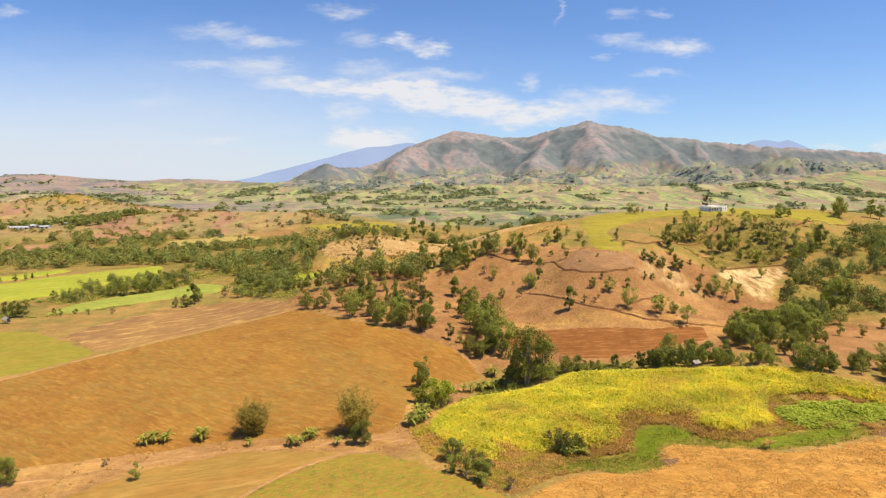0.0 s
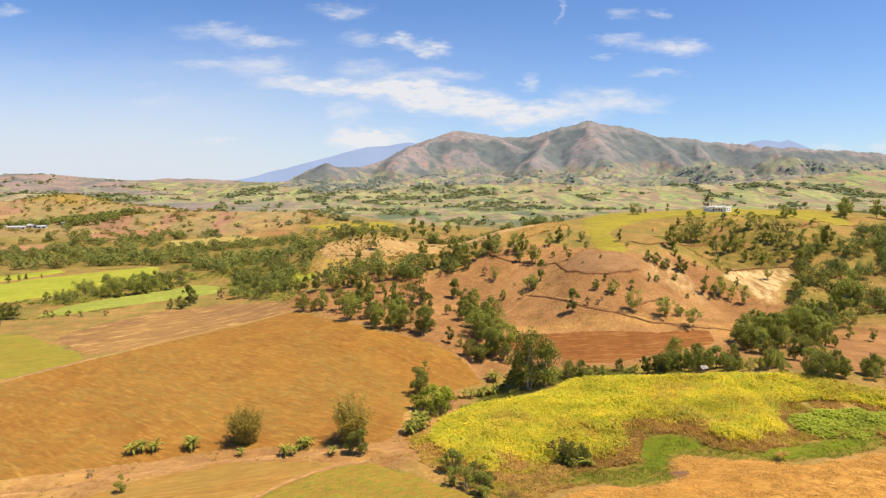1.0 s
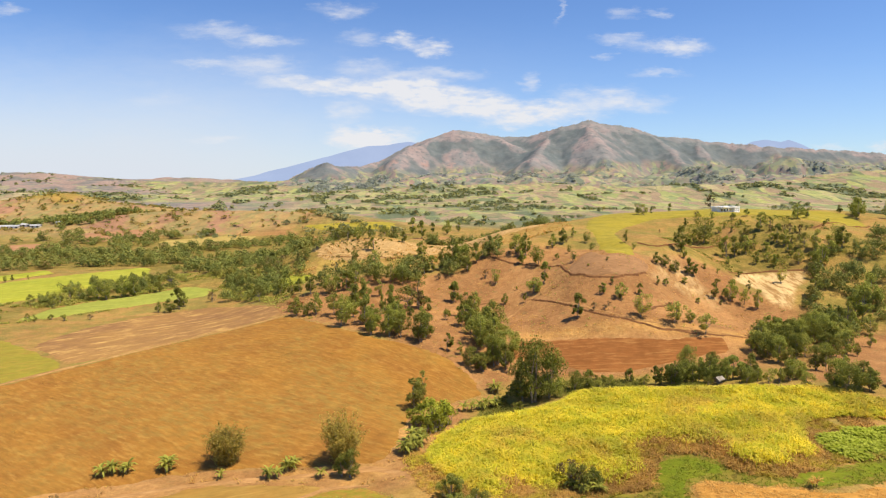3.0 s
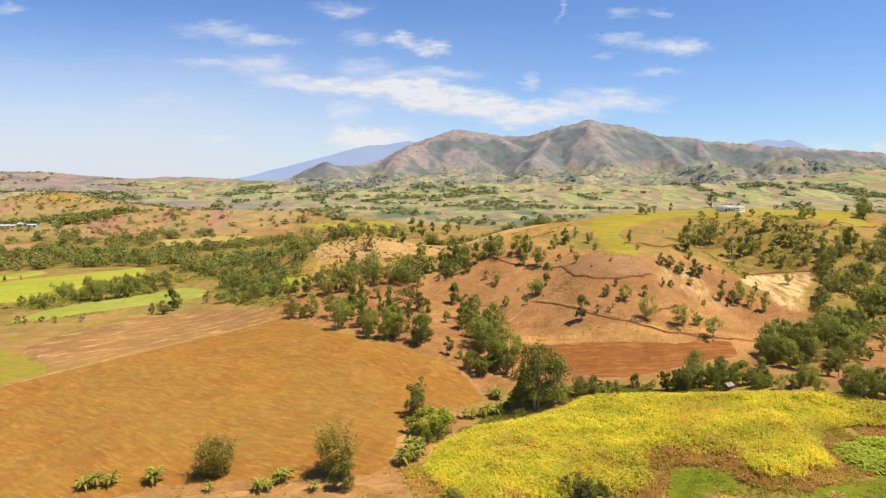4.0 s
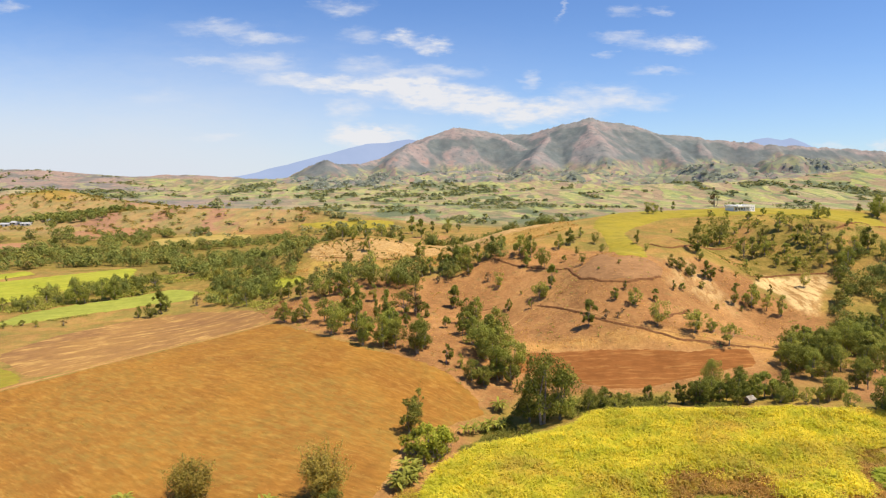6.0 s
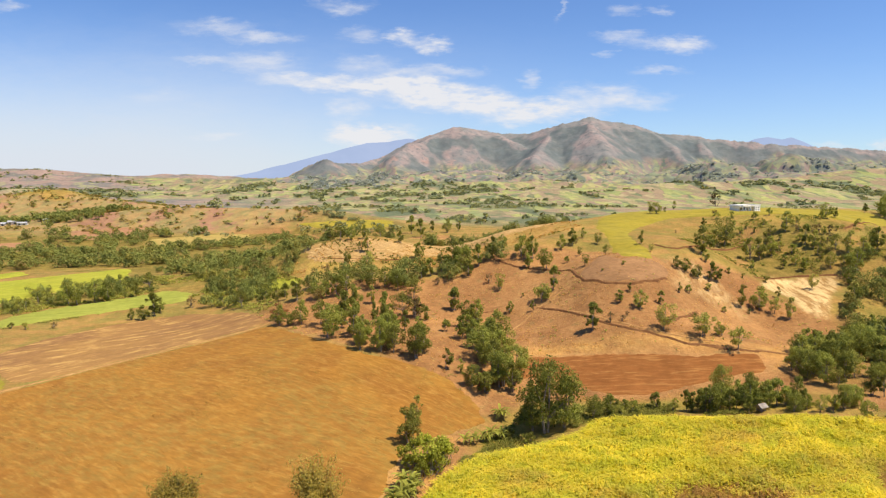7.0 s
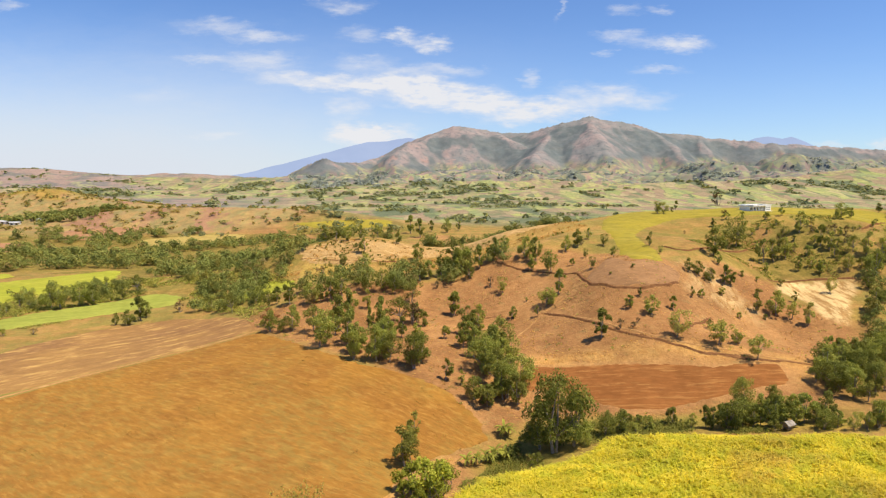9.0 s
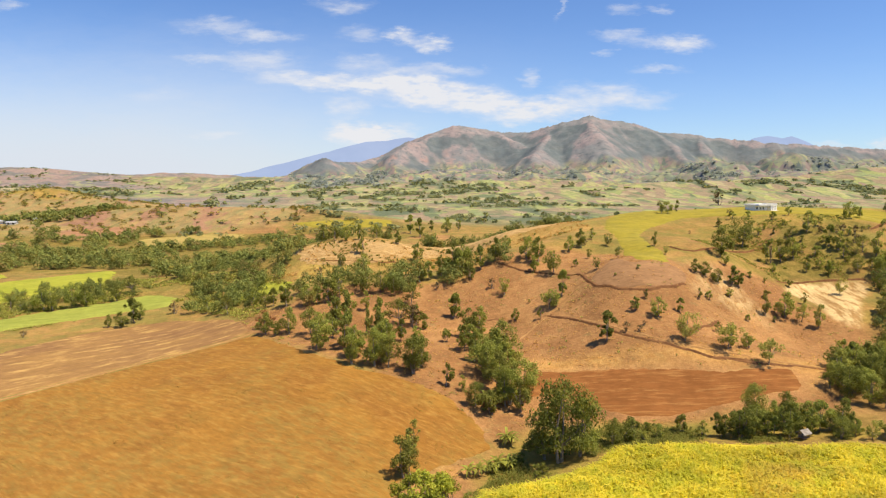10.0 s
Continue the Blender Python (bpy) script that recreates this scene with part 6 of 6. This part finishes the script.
def banana(seed, stems, pattern):
    rng = random.Random(seed)
    root = new("banana_plant")
    tagged(root, "banana clump with broad arching light green leaves", "banana plant", "banana plants")
    v, f = tube([(0, 0, -0.1), (0.02, 0, 0.4), (0, 0, 0.85)], [0.10, 0.085, 0.05], 7)
    stem = part("stem", sheet("stem", v, f, CULM), root)
    for s in range(stems):
        ox, oy, tall = (0, 0, 1.0) if s == 0 else (rng.uniform(-1.0, 1.0), rng.uniform(-0.9, 0.9), rng.uniform(0.6, 1.0))
        if s:
            other = new("stem", stem.data)
            other.parent = root
            other.matrix_basis = Matrix.Translation((ox, oy, 0)) @ Matrix.Scale(tall, 4)
        for k in range(15):
            one = new("leaf", pattern[k % 2].data)
            one.parent = root
            one.matrix_basis = Matrix.Translation((ox, oy, 0.78 * tall)) @ Matrix.Rotation(k * 2.4 + rng.uniform(-0.3, 0.3), 4, "Z") @ Matrix.Rotation(rng.uniform(-0.65, 0.15), 4, "Y") @ Matrix.Scale(tall * rng.uniform(0.8, 1.15), 4)
    return root


def plant_bananas():
    pattern = [banana_leaf("leaf", 1.45, 0.14, 0.70), banana_leaf("leaf", 1.35, 0.12, 1.0)]
    forms = [banana(1, 5, pattern), banana(2, 3, pattern), banana(3, 1, pattern)]
    rng = random.Random(9)
    for x, y, form, size in ((-48.3, 105.9, 0, 1.15), (-46.2, 106.9, 1, 1.0), (-40.3, 106.9, 0, 1.2), (-23.9, 104.2, 0, 0.95), (-21.6, 106.6, 0, 1.05), (-16.0, 103.8, 2, 0.8), (-31.2, 104.5, 2, 0.7),
                             (7.0, 135.0, 2, 1.0), (8.6, 136.0, 2, 1.1), (10.3, 137.6, 1, 1.0), (11.8, 138.6, 2, 1.15), (13.4, 139.3, 1, 1.0), (14.7, 140.1, 2, 0.9), (14.2, 147.0, 1, 1.2),
                             (-2.8, 112.2, 1, 1.2), (-3.6, 110.9, 0, 1.1), (-1.6, 115.4, 0, 1.3), (-0.9, 113.6, 1, 1.2), (22.6, 98.4, 0, 0.95), (24.2, 97.2, 1, 0.9), (20.6, 99.6, 1, 0.8), (11.5, 157.5, 1, 1.3)):
        m = Matrix.Translation((x, y, float(height(x, y)))) @ Matrix.Rotation(rng.uniform(0, 6.28), 4, "Z") @ Matrix.Scale(size * 1.25, 4)
        copy_thing(forms[form], m)
    dry = [banana_leaf("leaf", 1.3, 0.10, 0.5, LEAF_STRAW), banana_leaf("leaf", 1.2, 0.09, 0.9, LEAF_CANE_DRY)]
    rosette = banana(5, 2, dry)
    tagged(rosette, "withered yellow rosette plant at the marsh edge", "plant")
    rosette.name = "rosette_plant"
    rosette.location = (51.8, 92.1, float(height(51.8, 92.1)))
    retire(forms + pattern + dry)


plant_trees()
plant_woods()
plant_crops()
bamboo(-31.9, 109.4, 8.2, 1)
bamboo(-13.3, 108.2, 10.4, 2)
plant_bananas()


# ---- banks, track and buildings ----
def smooth_line(points, gap=0.6):
    p = np.array(points, float)
    along = np.concatenate([[0], np.cumsum(np.hypot(*np.diff(p, axis=0).T))])
    s = np.arange(0, along[-1], gap)
    x, y = np.interp(s, along, p[:, 0]), np.interp(s, along, p[:, 1])
    for _ in range(3):
        x[1:-1], y[1:-1] = (x[:-2] + 2 * x[1:-1] + x[2:]) / 4, (y[:-2] + 2 * y[1:-1] + y[2:]) / 4
    return x, y


def bank(points, tall, label, seed):
    """A low earth step along a contour: a crumbling face below a grassy lip."""
    x, y = smooth_line(points)
    x, y = x + 0.35 * grain(x / 2.5, y / 2.5, seed), y + 0.35 * grain(x / 2.5, y / 2.5, seed + 1)
    e = 0.8
    gx, gy = height(x + e, y) - height(x - e, y), height(x, y + e) - height(x, y - e)
    g = np.hypot(gx, gy) + 1e-6
    gx, gy = gx / g, gy / g
    n = len(x)
    size = tall * (0.28 + 0.34 * np.abs(grain(x / 4, y / 4, seed + 2))) * ease(np.arange(n), 0, 6) * ease(np.arange(n), n, n - 7)
    rows = []
    for off, up in ((0.9, -0.2), (0.40, 0.45), (0.20, 0.95), (0.0, 1.0), (-0.08, 0.15), (-0.25, 0.02), (-0.5, -0.3)):
        px, py = x + gx * off, y + gy * off
        rows.append(np.column_stack([px, py, height(px, py) + size * up + 0.06 * grain(px * 3, py * 3, seed + 3)]))
    ob = sheet("earth_bank", np.concatenate(rows), grid_faces(7, n), BANK)
    tagged(ob, label, "earth bank", kind="structure")


def build_banks():
    for k, (tall, line) in enumerate((
        (0.75, [(20.9, 233.9), (26.9, 226.4), (35.4, 220.4), (40.9, 213.4), (42.2, 201.2), (47.2, 195.9), (53.3, 193.2), (61.0, 196.2), (64.9, 200.0)]),
        (0.60, [(29.2, 200.1), (34.6, 193.6), (38.7, 186.7), (43.3, 178.8), (48.3, 173.9), (53.5, 170.7), (58.3, 167.3), (66.5, 166.6)]),
        (0.50, [(54.4, 174.1), (61.0, 181.1), (69.8, 189.5)]),
        (0.90, [(70.6, 231.2), (73.3, 224.5), (76.7, 222.9), (83.1, 227.6), (93.1, 237.1), (99.5, 240.4), (105.2, 244.1), (111.0, 244.7)]),
        (0.45, [(61.8, 166.9), (67.4, 165.5), (73.6, 165.9), (82.8, 165.9)]),
        (0.9, [(100.3, 221.6), (102.3, 222.1), (114.1, 222.9), (124.8, 219.1)]),
        (1.2, [(139.5, 240.3), (154.5, 250.7), (170.0, 265.0), (186.8, 277.0)]),
        (0.7, [(-48.3, 278.3), (-31.4, 273.5), (-17.9, 272.2), (-7.3, 273.8)]),
        (0.6, [(13.0, 204.1), (20.2, 205.1)]),
    )):
        bank(line, tall, "crumbling dark red earth step along the slope", 120 + 5 * k)


def ribbon(name, points, width, material, label, lift=0.16):
    x, y = smooth_line(points)
    tx, ty = np.gradient(x), np.gradient(y)
    g = np.hypot(tx, ty)
    rows = []
    for off in (-1, -0.7, -0.35, 0, 0.35, 0.7, 1):
        w = width * (1 + 0.35 * grain(x / 3, y / 3, 140)) * off / 2
        px, py = x - ty / g * w, y + tx / g * w
        rows.append(np.column_stack([px, py, height(px, py) + lift - 0.35 * abs(off) ** 4]))
    return tagged(sheet(name, np.concatenate(rows), grid_faces(7, len(x))[:, ::-1], material), label, "track", kind="structure")


def box(x0, x1, y0, y1, z0, z1):
    v = [(x, y, z) for z in (z0, z1) for y in (y0, y1) for x in (x0, x1)]
    return v, [(0, 2, 3, 1), (4, 5, 7, 6), (0, 1, 5, 4), (2, 6, 7, 3), (0, 4, 6, 2), (1, 3, 7, 5)]


def boxes(name, parent, material, pieces, label=""):
    v, f = join([box(*p) for p in pieces])
    return part(name, sheet(name, v, f, material, False), parent, label)


def hill_house():
    root = new("house")
    root.location, root.rotation_euler = (129.4, 287.0, float(height(129.4, 287)) + 0.25), (0, 0, radians(27))
    root.scale = (0.83, 0.95, 0.74)
    tagged(root, "long white flat-roofed house on the hilltop", "house")
    boxes("plinth", root, WHITEWASH, [(-6.8, 6.8, -2.9, 4.2, -1.4, 0.0)])
    # front wall in pieces round its openings
    boxes("wall", root, WHITEWASH, [(-6.3, 2.4, -0.6, -0.4, 0, 0.7), (-6.3, 2.4, -0.6, -0.4, 1.9, 2.6)] + [(a, a + 0.7, -0.6, -0.4, 0.7, 1.9) for a in (-6.3, -4.2, -2.1, 0.0, 1.7)])
    boxes("wall", root, WHITEWASH, [(2.4, 6.3, -2.4, -2.2, 0, 0.5), (2.4, 6.3, -2.4, -2.2, 1.0, 1.55), (2.4, 6.3, -2.4, -2.2, 2.15, 2.8)] + [(a, a + 0.6, -2.4, -2.2, z, z + 0.6) for a in (2.4, 4.0, 5.7) for z in (0.5, 1.55)])
    boxes("wall", root, WHITEWASH, [(-6.3, -6.1, -0.4, 4.0, 0, 2.6), (6.1, 6.3, -2.2, 4.0, 0, 2.8), (2.4, 2.6, -2.2, -0.4, 0, 2.6)])
    boxes("wall", root, WHITEWASH, [(-6.1, 6.1, 3.8, 4.0, 0, 2.6)])
    roof = boxes("roof", root, WHITEWASH, [(-7.0, 2.4, -2.75, 4.6, 2.6, 2.85), (2.4, 6.5, -2.42, 4.6, 2.8, 2.95)], "white flat roof slab with a parapet")
    boxes("parapet", roof, WHITEWASH, [(-7.0, 2.35, -2.78, -2.55, 2.85, 3.45), (2.35, 6.5, -2.44, -2.2, 2.95, 3.55), (-6.7, 6.4, 4.05, 4.3, 2.96, 3.35), (-6.7, -6.45, -2.45, 4.05, 2.86, 3.35), (6.25, 6.5, -2.2, 4.05, 2.96, 3.5)])
    for a in (-6.4, -4.3, -2.2, -0.1):
        boxes("column", root, WHITEWASH, [(a, a + 0.22, -2.5, -2.28, 0, 2.6)])
    for a in (-5.6, -3.5, -1.4, 0.7):
        w = boxes("window", root, BARK, [(a, a + 1.4, -0.55, -0.48, 0.7, 0.78), (a, a + 1.4, -0.55, -0.48, 1.82, 1.9), (a + 0.66, a + 0.74, -0.55, -0.48, 0.78, 1.82)])
        boxes("pane", w, GLASS, [(a, a + 1.4, -0.47, -0.44, 0.7, 1.9)])
    for a in (3.0, 4.6):
        for z in (0.5, 1.55):
            w = boxes("window", root, BARK, [(a, a + 1.05, -2.35, -2.28, z, z + 0.06), (a, a + 1.05, -2.35, -2.28, z + 0.54, z + 0.6)])
            boxes("pane", w, GLASS, [(a, a + 1.05, -2.27, -2.24, z, z + 0.6)])


def shed(x, y, long, wide, tall, turn, label):
    root = new("farm_shed")
    root.location, root.rotation_euler = (x, y, float(height(x, y)) - 0.3), (0, 0, radians(turn))
    tagged(root, label, "shed", "farm buildings")
    a, b = long / 2, wide / 2
    boxes("wall", root, WHITEWASH, [(-a, a, -b, -b + 0.2, 0, tall), (-a, a, b - 0.2, b, 0, tall)])
    boxes("wall", root, WHITEWASH, [(-a, -a + 0.2, -b + 0.2, b - 0.2, 0, tall), (a - 0.2, a, -b + 0.2, b - 0.2, 0, tall)])
    o, r = 0.6, tall + wide * 0.22
    v = [(-a - o, -b - o, tall - 0.15), (a + o, -b - o, tall - 0.15), (a + o, 0, r), (-a - o, 0, r), (-a - o, b + o, tall - 0.15), (a + o, b + o, tall - 0.15)]
    v += [(p, q, z - 0.12) for p, q, z in v]
    f = [(0, 1, 2, 3), (3, 2, 5, 4), (7, 6, 9, 8), (8, 9, 10, 11), (0, 6, 7, 1), (4, 5, 11, 10), (1, 7, 8, 2), (2, 8, 11, 5), (0, 3, 9, 6), (3, 4, 10, 9)]
    part("roof", sheet("roof", v, f, ROOF_SHEET, False), root, "pale grey sheet-metal roof")
    for k in range(max(2, int(long / 4))):
        c = -a + (k + 0.5) * long / max(2, int(long / 4))
        # dark panel on the unbroken wall; its colour paints the shade of a doorway
        boxes("doorway", root, DOOR_SHADE, [(c - 0.9, c + 0.9, -b - 0.03, -b + 0.02, 0.3, tall * 0.75)])


def field_hut(x, y, size, turn):
    root = new("field_hut")
    root.location, root.rotation_euler = (x, y, float(height(x, y)) - 0.1), (0, 0, radians(turn))
    root.scale = (size, size, size)
    tagged(root, "small open field hut with a weathered grey roof", "hut")
    for px in (-1.0, 1.0):
        for py in (-0.8, 0.8):
            v, f = tube([(px, py, -0.1), (px * 0.98, py, 1.0), (px, py, 2.0)], [0.06, 0.055, 0.05])
            part("post", sheet("post", v, f, BARK), root)
    boxes("platform", root, BARK, [(-1.1, 1.1, -0.9, 0.9, 0.7, 0.8)])
    boxes("wall", root, THATCH, [(-1.0, 1.0, 0.74, 0.8, 0.8, 1.9)])
    n = 7
    v, f = [], []
    for i in range(n):
        s = i / (n - 1)
        p, z = -1.25 + 2.5 * s, 2.75 - 0.9 * abs(2 * s - 1) + 0.03 * (i % 2)
        v += [(-1.5, p, z), (1.5, p, z), (-1.5, p, z - 0.14), (1.5, p, z - 0.14)]
        if i:
            k = 4 * i
            f += [(k - 4, k - 3, k + 1, k), (k - 2, k + 2, k + 3, k - 1), (k - 4, k, k + 2, k - 2), (k - 3, k - 1, k + 3, k + 1)]
    f += [(0, 2, 3, 1), (4 * n - 4, 4 * n - 3, 4 * n - 1, 4 * n - 2)]
    part("roof", sheet("roof", v, f, THATCH, False), root, "grey thatched roof")


build_banks()
ribbon("dirt_track", [(-75, 87), (-63.8, 90.1), (-54.7, 93.2), (-50.0, 95.6), (-42.7, 99.2), (-34.5, 102.6), (-19.7, 104.4), (-8.3, 106.0), (-2, 103)], 2.6, TRACK, "pale trodden dirt track between the fields", 0.06)
ribbon("footpath", [(8.9, 180.7), (15.6, 186.3), (21.7, 189.7), (27.0, 196.7), (32.3, 201.0), (36.5, 202.7), (40.0, 205.0)], 0.8, TRACK, "narrow pale footpath up the red slope", 0.08)
ribbon("footpath", [(29.7, 200.8), (36.8, 191), (44.1, 180.6), (50.2, 174.4), (56.8, 171.0), (71.8, 167.4), (80.0, 166.4)], 0.9, TRACK, "narrow pale footpath above an earth step", 0.08)
ribbon("footpath", [(-106.5, 119.0), (-104.4, 124.2), (-95.6, 136.4), (-82.0, 155.4), (-71.4, 169.3), (-58.0, 185.8), (-43.8, 201.6)], 0.9, TRACK, "pale trodden strip between stubble and ploughed land", 0.14)
ribbon("footpath", [(-29.6, 66.5), (-28.6, 76.0), (-27.0, 84.6), (-21.6, 93.5), (-14.6, 99.9), (-8.0, 99.9)], 0.9, TRACK, "thin bare strip round the green pasture", 0.22)
hill_house()
for x, y, a, b, h, r in ((-388, 604, 12, 5, 2.4, 12), (-374, 610, 16, 5, 2.4, 14), (-364, 600, 8, 4, 2.2, 5), (-349, 612, 5, 4, 2.2, -20), (-402, 615, 8, 4, 2.2, 20)):
    shed(x, y, a, b, h, r, "low white farm shed with a pale metal roof")
field_hut(59.5, 137.9, 0.62, 25)
field_hut(-133.2, 196.7, 0.8, -30)
